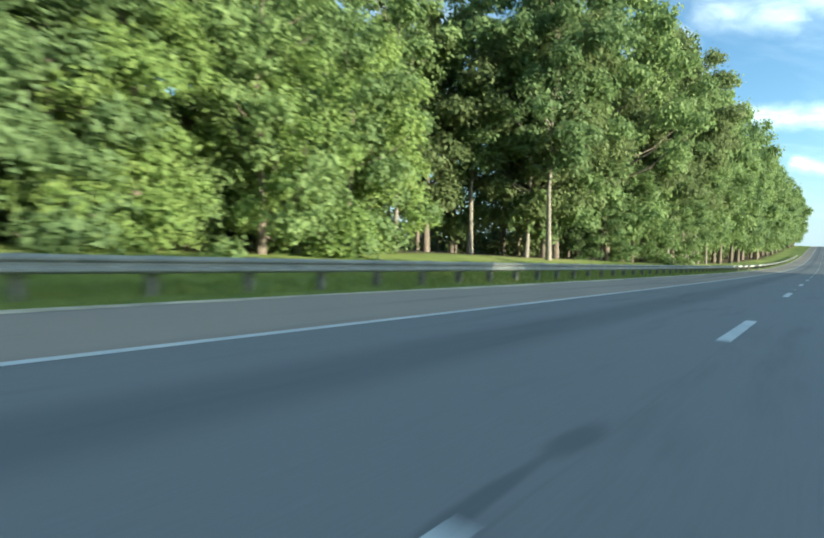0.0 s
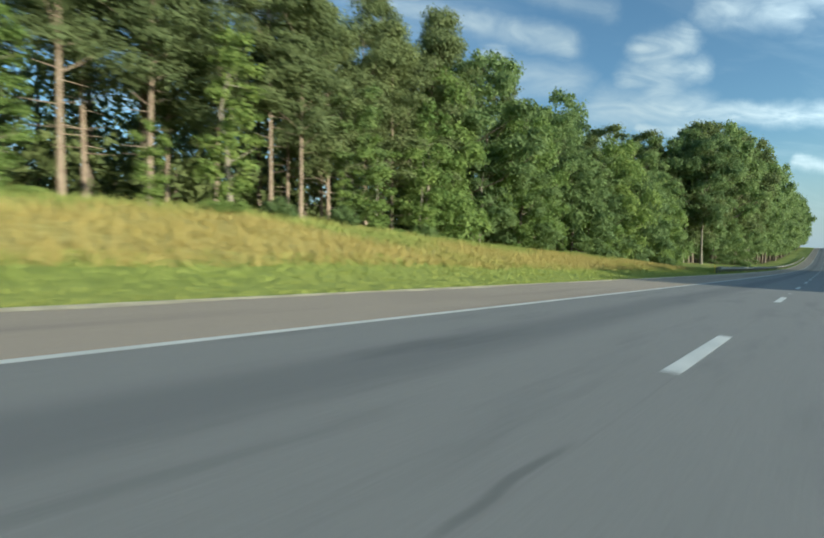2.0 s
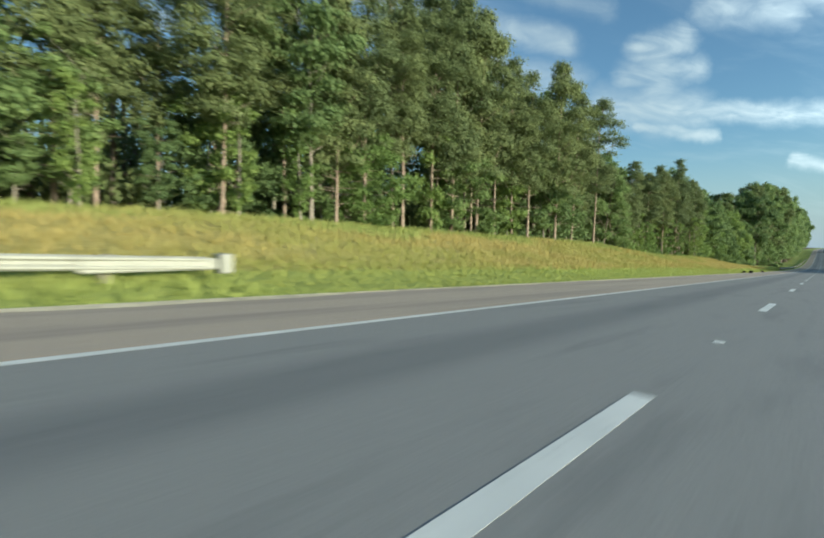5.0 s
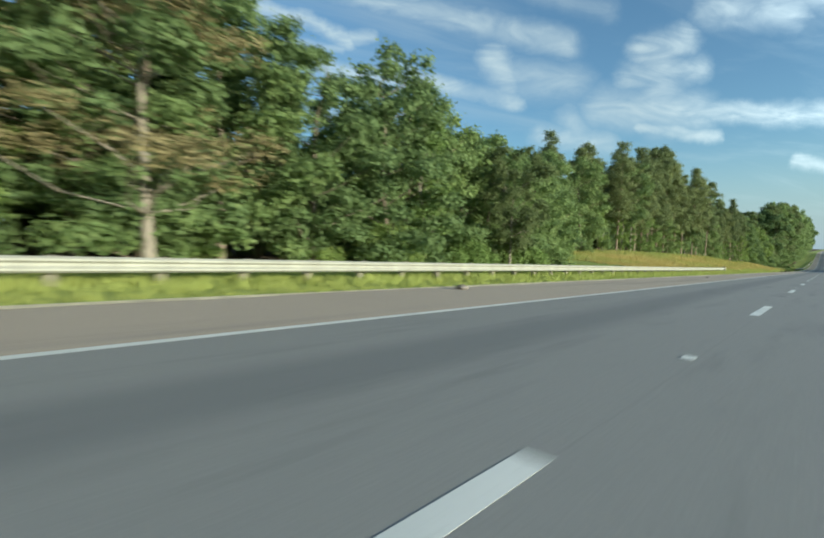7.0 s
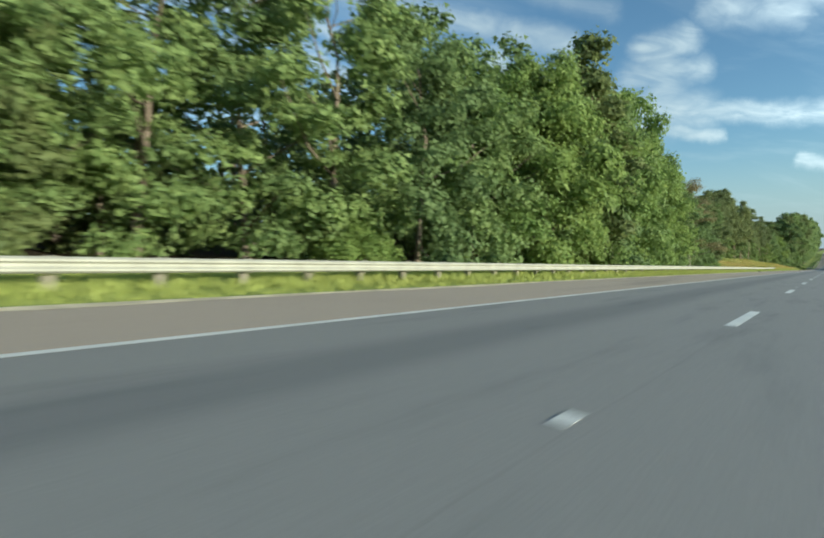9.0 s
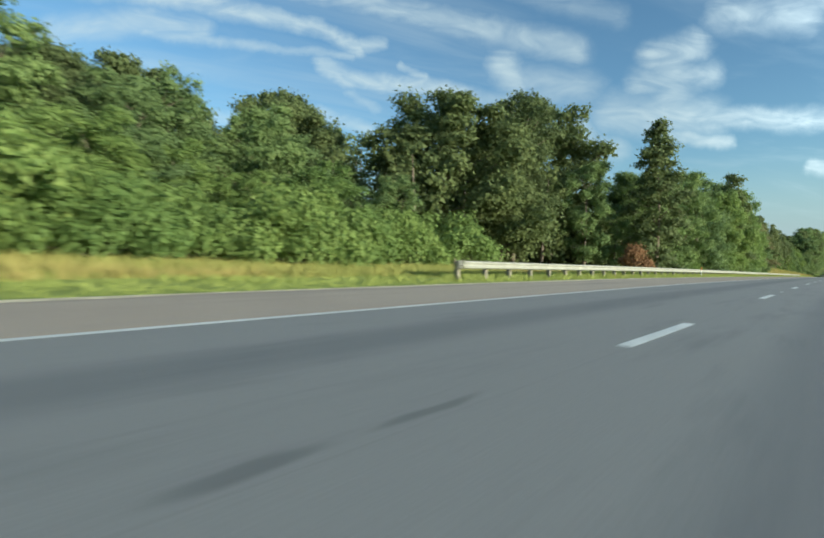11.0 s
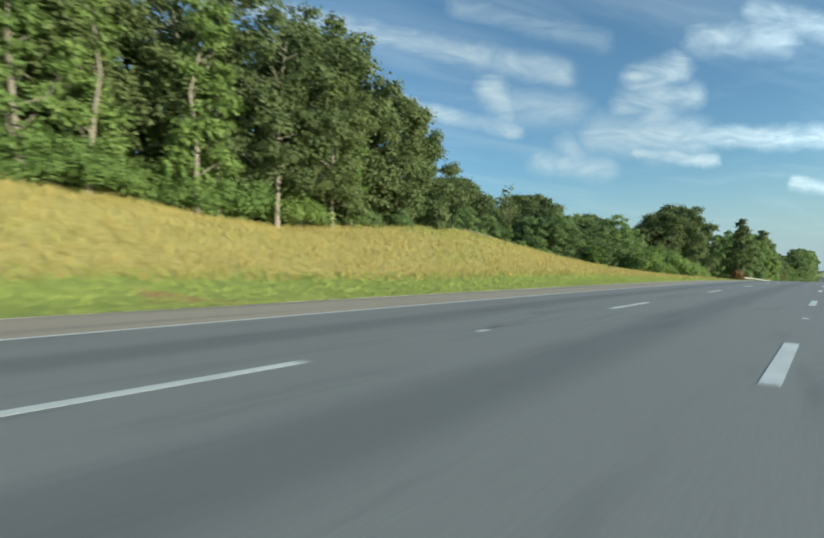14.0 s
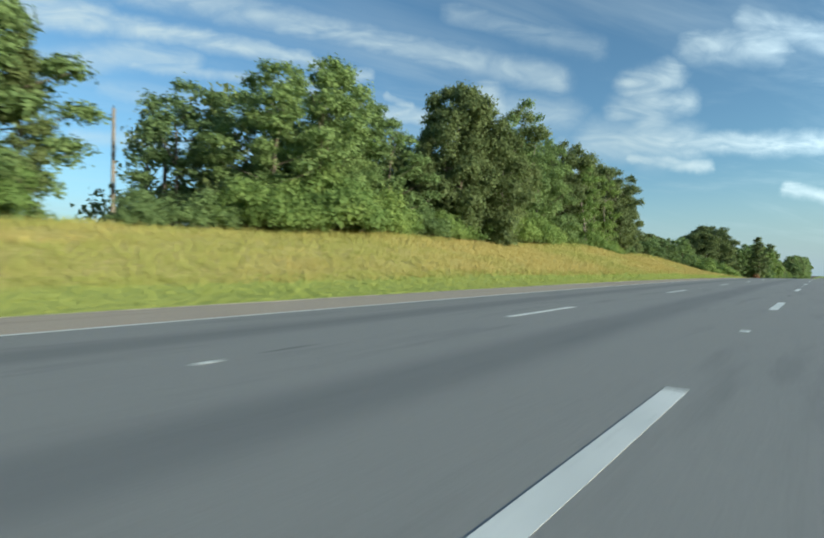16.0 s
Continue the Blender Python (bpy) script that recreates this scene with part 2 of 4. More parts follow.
def leaf_material(name, lo, hi, dark, through_=0.35):
    m = Mat(name, 0.6, 0, 0.16)
    isl, ob = m.island(), m.obrand()
    col = m.mix(isl, lo, hi)
    col = m.mix(m.math("MULTIPLY", ob, 0.75), col, dark)
    col = m.mix(m.rng(m.noise(0.45, 3), 0.42, 0.7, 0, 0.5), col, tuple(x * 0.7 for x in lo))
    m.color(col)
    tr = m.n.new("ShaderNodeBsdfTranslucent")
    m.l.new(col, tr.inputs["Color"])
    mx = m.n.new("ShaderNodeMixShader")
    mx.inputs[0].default_value = through_
    m.l.new(m.b.outputs[0], mx.inputs[1])
    m.l.new(tr.outputs[0], mx.inputs[2])
    m.l.new(mx.outputs[0], m.out.inputs[0])
    return m.m


LEAF = leaf_material("leaf_broad", (0.175, 0.254, 0.089), (0.316, 0.4, 0.146), (0.146, 0.211, 0.094), 0.45)
LEAF_DARK = leaf_material("leaf_oak", (0.138, 0.178, 0.068), (0.235, 0.275, 0.104), (0.115, 0.15, 0.066), 0.45)
LEAF_PINE = leaf_material("pine_needle", (0.165, 0.205, 0.085), (0.275, 0.31, 0.125), (0.13, 0.17, 0.078), 0.36)
LEAF_BRIGHT = leaf_material("leaf_young", (0.187, 0.27, 0.075), (0.333, 0.41, 0.124), (0.152, 0.238, 0.075), 0.45)
LEAF_DEAD = leaf_material("leaf_withered", (0.27, 0.225, 0.115), (0.40, 0.335, 0.175), (0.22, 0.19, 0.09), 0.25)
LEAF_RUST = leaf_material("leaf_rusty", (0.25, 0.135, 0.07), (0.36, 0.21, 0.105), (0.20, 0.125, 0.065), 0.25)


def bark(name, a, b):
    m = Mat(name, 0.9, 0, 0.2)
    f = m.noise(5, 5, 0.6, (3, 3, 0.5))
    m.color(m.mix(m.rng(f, 0.3, 0.7), a, b))
    m.bump(f, 0.03, 0.8)
    return m.m


BARK = bark("bark_grey", (0.10, 0.075, 0.055), (0.27, 0.22, 0.17))
BARK_PINE = bark("bark_pine", (0.19, 0.135, 0.10), (0.42, 0.33, 0.25))
BARK_PALE = bark("bark_pale", (0.17, 0.145, 0.115), (0.36, 0.315, 0.25))


def asphalt():
    m = Mat("asphalt_worn", 0.82, 0, 0.35)
    x = m.axis(0)
    fine = m.noise(60, 6, 0.7)
    mid = m.noise(2.2, 5, 0.6, (1, 0.12, 1))
    big = m.noise(0.12, 4, 0.5, (1, 0.25, 1))
    col = m.ramp(fine, [(0.25, (0.178, 0.177, 0.174)), (0.55, (0.28, 0.276, 0.266)), (0.8, (0.37, 0.36, 0.338))])
    col = m.mix(m.rng(big, 0.35, 0.7, 0, 0.4), col, (0.25, 0.243, 0.225))
    col = m.mix(m.rng(mid, 0.5, 0.75, 0, 0.35), col, (0.11, 0.115, 0.12))
    # darker oil track down the middle of each lane
    wob = m.math("ADD", x, m.math("MULTIPLY", m.math("SUBTRACT", m.noise(0.05, 2), 0.5), 0.5))
    for c in (-1.9, 1.83, 5.5):
        d = m.math("ABSOLUTE", m.math("SUBTRACT", wob, c), 0)
        col = m.mix(m.rng(d, 0.15, 0.75, 0.5, 0.0), col, (0.13, 0.135, 0.142))
    stain = m.noise(0.5, 4, 0.6, (1.6, 0.22, 1), 0.4)
    col = m.mix(m.rng(stain, 0.66, 0.78, 0, 0.28), col, (0.09, 0.092, 0.098))
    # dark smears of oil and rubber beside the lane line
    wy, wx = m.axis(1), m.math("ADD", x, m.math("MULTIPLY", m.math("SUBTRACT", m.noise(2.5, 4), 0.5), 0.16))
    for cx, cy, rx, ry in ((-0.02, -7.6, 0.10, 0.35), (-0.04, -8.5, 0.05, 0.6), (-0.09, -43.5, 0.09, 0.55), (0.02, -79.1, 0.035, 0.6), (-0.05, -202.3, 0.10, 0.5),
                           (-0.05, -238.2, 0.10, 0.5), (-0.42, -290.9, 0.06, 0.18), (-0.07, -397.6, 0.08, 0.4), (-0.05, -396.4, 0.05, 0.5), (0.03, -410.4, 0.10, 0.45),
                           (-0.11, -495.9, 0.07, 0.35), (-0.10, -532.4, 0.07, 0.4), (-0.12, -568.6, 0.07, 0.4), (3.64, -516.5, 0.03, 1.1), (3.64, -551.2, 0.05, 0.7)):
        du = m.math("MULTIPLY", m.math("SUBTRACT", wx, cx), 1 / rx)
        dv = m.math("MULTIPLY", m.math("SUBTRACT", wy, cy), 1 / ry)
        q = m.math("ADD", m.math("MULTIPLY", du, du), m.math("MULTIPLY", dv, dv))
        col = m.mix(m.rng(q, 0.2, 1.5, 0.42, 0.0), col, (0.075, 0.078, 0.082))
    seam = m.math("ABSOLUTE", m.math("SUBTRACT", m.math("ADD", x, m.math("MULTIPLY", m.math("SUBTRACT", m.noise(0.8, 3), 0.5), 0.06)), 0.07), 0)
    broken = m.math("MULTIPLY", m.rng(m.noise(0.035, 3), 0.36, 0.5, 0.35, 1.0), m.rng(m.math("ABSOLUTE", m.math("ADD", m.axis(1), 445.5), 0), 13.5, 16.5, 0.8, 0.08))
    col = m.mix(m.math("MULTIPLY", m.rng(seam, 0.006, 0.016, 0.85, 0.0), broken), col, (0.045, 0.045, 0.05))
    far_seam = m.math("ABSOLUTE", m.math("SUBTRACT", m.math("ADD", x, m.math("MULTIPLY", m.math("SUBTRACT", m.noise(0.5, 4), 0.5), 0.12)), -0.81), 0)
    col = m.mix(m.math("MULTIPLY", m.rng(far_seam, 0.008, 0.022, 0.7, 0.0), m.rng(m.math("ABSOLUTE", m.math("ADD", m.axis(1), 115.0), 0), 5.0, 12.0, 0.6, 0.0)), col, (0.06, 0.06, 0.065))
    m.color(col)
    m.bump(fine, 0.006, 0.6)
    return m.m


def shoulder_mat():
    m = Mat("asphalt_shoulder", 0.9, 0, 0.3)
    fine = m.noise(45, 6, 0.7)
    col = m.ramp(fine, [(0.25, (0.31, 0.25, 0.195)), (0.55, (0.45, 0.375, 0.30)), (0.8, (0.55, 0.48, 0.395))])
    col = m.mix(m.rng(m.noise(0.6, 5, 0.6, (1.5, 0.08, 1)), 0.5, 0.7, 0, 0.45), col, (0.19, 0.17, 0.155))
    col = m.mix(m.rng(m.noise(0.2, 3), 0.5, 0.72, 0, 0.4), col, (0.36, 0.295, 0.235))
    m.color(col)
    m.bump(fine, 0.008, 0.6)
    return m.m


def paint():
    m = Mat("road_paint_white", 0.6, 0, 0.4)
    wear = m.noise(9, 6, 0.7, (1, 0.5, 1))
    m.color(m.mix(m.rng(wear, 0.56, 0.74, 0, 0.7), m.mix(m.rng(m.noise(1.3, 3), 0.3, 0.7), (0.62, 0.63, 0.60), (0.76, 0.76, 0.72)), (0.25, 0.25, 0.24)))
    return m.m


def ground_mat():
    m = Mat("roadside_ground", 0.95, 0, 0.15)
    dry, litter = m.attr("dry"), m.attr("litter")
    a, b, c = m.noise(0.11, 4, 0.6, (1, 0.45, 1)), m.noise(3.5, 5, 0.6), m.noise(30, 4, 0.7)
    green = m.mix(m.rng(a, 0.3, 0.7), (0.23, 0.28, 0.07), (0.32, 0.36, 0.10))
    gold = m.mix(m.rng(b, 0.3, 0.7), (0.35, 0.31, 0.10), (0.47, 0.40, 0.15))
    soil = m.mix(b, (0.30, 0.14, 0.07), (0.38, 0.22, 0.12))
    mixf = m.math("ADD", dry, m.math("MULTIPLY", m.math("SUBTRACT", a, 0.5), 1.3))
    col = m.mix(m.rng(mixf, 0.3, 0.7), green, gold)
    col = m.mix(m.rng(m.noise(0.16, 5, 0.65), 0.66, 0.76, 0, 0.8), col, soil)
    col = m.mix(litter, col, m.mix(b, (0.07, 0.055, 0.035), (0.15, 0.11, 0.07)))
    col = m.mix(m.rng(c, 0.4, 0.75, 0, 0.35), col, m.mix(0.4, col, (0.06, 0.07, 0.03)))
    m.color(col)
    m.bump(c, 0.05, 0.7)
    return m.m


def grass_mat(name, lo, hi, green=(0.25, 0.285, 0.095), share=(0.44, 0.60)):
    m = Mat(name, 0.7, 0, 0.2)
    col = m.mix(m.island(), lo, hi)
    # broad patches and streaks along the road where the sward is greener, and small ones that are bleached
    col = m.mix(m.rng(m.noise(0.11, 4, 0.6, (1, 0.45, 1)), *share, 0, 0.85), col, green)
    col = m.mix(m.rng(m.noise(0.55, 4, 0.6, (1, 0.5, 1)), 0.55, 0.72, 0, 0.5), col, tuple(min(1.0, 1.25 * v) for v in hi))
    m.color(col)
    tr = m.n.new("ShaderNodeBsdfTranslucent")
    m.l.new(col, tr.inputs["Color"])
    mx = m.n.new("ShaderNodeMixShader")
    mx.inputs[0].default_value = 0.3
    m.l.new(m.b.outputs[0], mx.inputs[1])
    m.l.new(tr.outputs[0], mx.inputs[2])
    m.l.new(mx.outputs[0], m.out.inputs[0])
    return m.m


ASPHALT, SHOULDER, PAINT, GROUND = asphalt(), shoulder_mat(), paint(), ground_mat()
YELLOW_PAINT = simple("road_paint_yellow", (0.62, 0.42, 0.06), 0.6, var=0.12)
GRAVEL = simple("pale_gravel", (0.72, 0.62, 0.43), 0.95, 0, 0.25, 2.0, 0.02)
GRASS_MOWN = grass_mat("grass_mown", (0.29, 0.34, 0.085), (0.41, 0.45, 0.13), (0.34, 0.36, 0.10))
GRASS_TALL = grass_mat("grass_tall_dry", (0.37, 0.31, 0.10), (0.50, 0.40, 0.15), (0.32, 0.335, 0.095), (0.45, 0.61))
GRASS_WEEDY = grass_mat("grass_weedy", (0.23, 0.285, 0.08), (0.37, 0.40, 0.12), (0.40, 0.36, 0.12), (0.50, 0.66))
STEEL = simple("galvanised_steel", (0.35, 0.345, 0.29), 0.72, 0.1, 0.12, 1.5)
WOOD_GREY = simple("weathered_wood", (0.22, 0.185, 0.15), 0.9, 0, 0.3, 4, 0.01)
WOOD_PALE = simple("pale_weathered_wood", (0.27, 0.245, 0.19), 0.9, 0, 0.3, 5, 0.01)
RUBBER = simple("tyre_rubber", (0.022, 0.022, 0.023), 0.85, 0, 0.3, 6, 0.01)
STONE = simple("stone", (0.22, 0.19, 0.16), 0.9, 0, 0.3, 5, 0.02)
WHITE_PLASTIC = simple("white_plastic", (0.74, 0.73, 0.70), 0.5, 0, 0.08)
ORANGE = simple("orange_reflector", (0.75, 0.16, 0.06), 0.4, 0, 0.1)
RED_PANEL = simple("faded_red_paint", (0.34, 0.13, 0.11), 0.6, 0, 0.18, 1.2)
WHITE_PANEL = simple("faded_white_paint", (0.62, 0.58, 0.54), 0.6, 0, 0.12, 1.2)
CREAM = simple("cream_siding", (0.66, 0.58, 0.44), 0.7, 0, 0.1, 1.0)
ROOF_GREEN = simple("grey_green_roof", (0.26, 0.30, 0.26), 0.6, 0, 0.15, 1.0)
DARK_METAL = simple("dark_metal", (0.05, 0.055, 0.06), 0.5, 0.3, 0.2)
BLUE_PAINT = simple("truck_paint_blue", (0.10, 0.20, 0.33), 0.4, 0, 0.1)
GLASS_DARK = simple("dark_glass", (0.02, 0.025, 0.03), 0.08, 0, 0.1)

# ---------------- ground shape ----------------
KNOT_S = [-480, -420, -360, -300, -240, -180, -120, -60, 0, 60, 120, 180, 240, 300, 360, 420, 480, 540, 600, 700]
KNOT_G = [0.0, -0.02, -0.036, -0.034, -0.024, -0.0071, 0.0078, 0.0227, 0.0286, 0.0328, 0.0347, 0.0343, 0.0339, 0.0324, 0.0293, 0.0167, 0.0044, -0.0056, -0.0169, -0.0169]
_sf = np.arange(-480, 704, 4.0)
_g = np.interp(_sf, KNOT_S, KNOT_G)
_z = np.concatenate([[0], np.cumsum((_g[1:] + _g[:-1]) * 2.0)])
_z -= np.interp(0, _sf, _z)


def road_z(y):
    """Height of the carriageway at y; the way runs towards -y."""
    return np.interp(-np.asarray(y, float), _sf, _z)


# along y: distance of the wood's edge, and how far the bank has risen there
BANK_Y = [-700, -595, -575, -560, -545, -530, -515, -500, -485, -472, -462, -450, -440, -430, -415, -400, -385, -372, -345, -330, -300, -260, -235, -222, -212, -200, -190, -175, -155, -130, -110, -90, -70, -45, -30, -15, 0, 20, 60, 120, 500]
BANK_X = [24.2, 24.4, 24.9, 24.8, 23.8, 25.2, 25.4, 25.2, 26.1, 25.9, 27.4, 32.7, 33.2, 32.5, 24.4, 19.2, 20.3, 21.1, 19.1, 17.9, 15.5, 15.8, 16.3, 17.0, 20.6, 25.0, 29.4, 26.4, 25.2, 21.3, 21.3, 24.3, 19.8, 24.4, 20.4, 20.6, 20.0, 23.2, 17.0, 16.0, 16.0]
BANK_H = [4.28, 3.99, 3.33, 3.27, 3.98, 4.01, 4.52, 5.15, 3.81, 4.81, 5.22, 5.21, 4.13, 2.84, 1.09, 0.35, 0.0, 0.0, 0.13, 0.16, 0.27, 0.28, 0.16, 0.0, 0.41, 1.27, 2.19, 2.6, 2.8, 2.95, 2.3, 2.39, 2.46, 1.94, 1.44, 0.94, 0.59, 0.99, 0.68, 0.39, 0.32]


def edge_x(y):
    return -np.interp(y, BANK_Y, BANK_X)


def pave_x(y):
    return -np.interp(y, [-700, -480, -440, -370, -320, 600], [6.95, 6.95, 7.35, 7.6, 7.0, 7.0])


def line_x(y):
    return -np.interp(y, [-700, -380, -300, 600], [3.97, 3.97, 3.72, 3.72])


def ground_z(x, y):
    x, y = np.asarray(x, float), np.asarray(y, float)
    z = road_z(y)
    ex, h = -edge_x(y), np.interp(y, BANK_Y, BANK_H)
    px = -pave_x(y)
    d = -x - px - 1.2
    u = np.clip(d / np.maximum(ex - px - 1.2, 1), 0, 1)
    z = z + h * (u * u * (3 - 2 * u) * 0.6 + 0.4 * u)
    far = np.clip(-x - ex, 0, 400)
    rise = np.interp(y, [-600, -470, -440, -400, -380, -300, 500], [0.02, 0.05, 0.095, 0.09, 0.05, 0.02, 0.02])
    z = z + np.minimum(far, 120) * rise
    rg = np.clip((x - 10.5) / 14, 0, 1)
    z = z - 0.5 * rg
    z = z + 0.06 * np.sin(x * 1.3 + 0.7 * np.sin(y * 0.31)) * np.sin(y * 0.9) * np.clip(u * 4, 0, 1)
    return z


def mesh_np(name, verts, faces, mat=None, smooth=False):
    """A mesh from arrays; all faces have the same number of corners."""
    verts, faces = np.asarray(verts, np.float32), np.asarray(faces, np.int32)
    me = bpy.data.meshes.new(name)
    k = faces.shape[1]
    me.vertices.add(len(verts))
    me.vertices.foreach_set("co", verts.ravel())
    me.loops.add(faces.size)
    me.loops.foreach_set("vertex_index", faces.ravel())
    me.polygons.add(len(faces))
    me.polygons.foreach_set("loop_start", np.arange(0, faces.size, k, dtype=np.int32))
    me.polygons.foreach_set("use_smooth", np.full(len(faces), smooth))
    me.update(calc_edges=True)
    me.validate()
    if mat:
        me.materials.append(mat)
    return me


def grid_mesh(name, X, Y, Z, mat):
    ny, nx = X.shape
    idx = np.arange(nx * ny).reshape(ny, nx)
    f = np.stack([idx[:-1, :-1], idx[:-1, 1:], idx[1:, 1:], idx[1:, :-1]], -1).reshape(-1, 4)
    return mesh_np(name, np.stack([X, Y, Z], -1).reshape(-1, 3), f, mat, True)


def part(name, bm, material, parent, label=""):
    me = bpy.data.meshes.new(name)
    bm.normal_update()
    bm.to_mesh(me)
    bm.free()
    me.materials.append(material)
    ob = new(name, me)
    ob.parent = parent
    if label:
        tagged(ob, label)
    return ob


def shared(name, me, parent, m=None):
    ob = new(name, me)
    ob.parent = parent
    if m is not None:
        ob.matrix_basis = m
    return ob


def box(bm, size, at=(0, 0, 0), bevel=0.0, rot=None):
    m = Matrix.Translation(at) @ (rot or Matrix.Identity(4)) @ Matrix.Diagonal((*size, 1))
    v = bmesh.ops.create_cube(bm, size=1, matrix=m)["verts"]
    if bevel:
        es = list({e for q in v for e in q.link_edges})
        bmesh.ops.bevel(bm, geom=es, offset=bevel, segments=1, affect="EDGES")


def cyl(bm, r, h, at=(0, 0, 0), r2=None, seg=10, rot=None):
    m = Matrix.Translation(at) @ (rot or Matrix.Identity(4))
    bmesh.ops.create_cone(bm, cap_ends=True, segments=seg, radius1=r, radius2=r if r2 is None else r2, depth=h, matrix=m)


def thing(name, label, category, group="", kind="", m=None):
    ob = tagged(new(name), label, category, group, kind)
    if m is not None:
        ob.matrix_basis = m
    return ob


# the ground: one sheet, fine near the way, coarse towards the horizon
gy = np.unique(np.concatenate([np.linspace(-3500, -640, 14), np.arange(-640, 500, 3.0), np.linspace(500, 3500, 14)]))
gx = np.unique(np.concatenate([np.linspace(-3500, -160, 14), np.linspace(-160, -60, 16), np.arange(-60, -6.0, 1.0), [-5.9, 0, 5, 9.3], np.arange(9.5, 40, 4), np.linspace(40, 3500, 14)]))
GX, GY = np.meshgrid(gx, gy)
GZ = ground_z(GX, GY)
GZ = np.where((GX > pave_x(GY) - 0.02) & (GX < 9.35), GZ - 0.12, GZ - 0.015)
me = grid_mesh("ground", GX, GY, GZ, GROUND)
_ex = edge_x(GY)
_h = np.interp(GY, BANK_Y, BANK_H)
_dry = np.clip((-GX - (-pave_x(GY)) - 3.4) / 2.6, 0, 1) * np.clip((_h - 0.5) / 1.2, 0, 1)
_dry = np.where(GX > 9, 0.25, _dry)
_open = (GY < -405) & (GY > -462)
_lit = np.clip((_ex + 1.0 - GX) / 3.0, 0, 1) * np.where(_open & (GX > -130), 0, 1) * (GX < 0)
for key, val in (("dry", _dry), ("litter", _lit)):
    a = me.attributes.new(key, "FLOAT", "POINT")
    a.data.foreach_set("value", val.astype(np.float32).ravel())
tagged(new("ground", me), "rough grassy roadside bank and woodland floor", "ground", kind="structure")

# the carriageway and its paved shoulder
ry = np.arange(-1200, 1201, 4.0)
road = tagged(new("road", None), "worn grey asphalt highway with dark lane tracks", "road", kind="structure")


def strip(name, x0, x1, z, mat, n=6, ys=ry):
    u = np.linspace(0, 1, n)[None, :]
    a, b = x0(ys)[:, None], x1(ys)[:, None]
    X = a + (b - a) * u
    Y = np.repeat(ys[:, None], n, 1)
    return grid_mesh(name, X, Y, road_z(Y) + z, mat)


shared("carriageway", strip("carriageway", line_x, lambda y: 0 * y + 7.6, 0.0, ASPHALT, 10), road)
shared("shoulder", strip("shoulder", pave_x, line_x, 0.0, SHOULDER, 5), road)
_fy = np.arange(-640, 480, 1.0)
shared("gravel_edge", strip("gravel_edge", lambda y: pave_x(y) - 0.12, lambda y: pave_x(y) + np.interp(y, [-470, -430], [0.06, 0.24]) + 0.08 * np.sin(y * 0.23) + 0.1 * np.sin(y * 0.61) + 0.06 * np.sin(y * 1.9), 0.006, GRAVEL, 4, _fy), road)
shared("inner_shoulder", strip("inner_shoulder", lambda y: 0 * y + 7.6, lambda y: 0 * y + 9.3, 0.0, SHOULDER, 3), road)
shared("edge_line", strip("edge_line", lambda y: line_x(y) - 0.03, lambda y: line_x(y) + 0.12, 0.005, PAINT, 2), road)
shared("inner_edge_line", strip("inner_edge_line", lambda y: 0 * y + 7.35, lambda y: 0 * y + 7.47, 0.005, YELLOW_PAINT, 2), road)

P, D = 12.19, 3.05


def dash_mesh(length, width, thick):
    bm = bmesh.new()
    box(bm, (width, length, thick), (0, -length / 2, thick / 2), 0.0)
    me = bpy.data.meshes.new("lane_dash")
    bm.to_mesh(me)
    bm.free()
    me.materials.append(PAINT)
    return me


_dash, _stud = dash_mesh(D, 0.16, 0.001), dash_mesh(0.2, 0.12, 0.002)
_sl = lambda y: math.degrees(math.atan((float(road_z(y + 2)) - float(road_z(y - 2))) / 4))
for line, (lx, ph) in enumerate(((0.0, 0.0), (3.66, 5.22))):
    for n in range(-49, 26):
        y = n * P + ph
        ym = y - D / 2
        shared("lane_dash", _dash, road, pose(lx, y, float(road_z(ym)) + D / 2 * math.tan(radians(_sl(ym))) + 0.0015, _sl(ym), 0, 0))
    for n in range(-25, 14):
        ys = n * 2 * P + (-8.75 if line == 0 else -2.5)
        shared("lane_marker", _stud, road, pose(lx + 0.02 * math.sin(n * 5.0), ys, float(road_z(ys)) + 0.004, _sl(ys), 0, 0))

# ---------------- plants ----------------
def tube(path, radii, sides=6):
    """Rings round a path of points, joined to a tapered limb."""
    path = np.asarray(path, float)
    V, F = [], []
    for i, (p, r) in enumerate(zip(path, radii)):
        d = path[min(i + 1, len(path) - 1)] - path[max(i - 1, 0)]
        d = d / (np.linalg.norm(d) + 1e-9)
        a = np.cross(d, [0.3, 0.9, 0.1] if abs(d[2]) > 0.9 else [0, 0, 1.0])
        a /= np.linalg.norm(a) + 1e-9
        b = np.cross(d, a)
        for k in range(sides):
            t = 2 * math.pi * k / sides
            V.append(p + r * (math.cos(t) * a + math.sin(t) * b))
    for i in range(len(path) - 1):
        for k in range(sides):
            q = (k + 1) % sides
            F.append((i * sides + k, i * sides + q, (i + 1) * sides + q, (i + 1) * sides + k))
    return np.array(V), np.array(F)


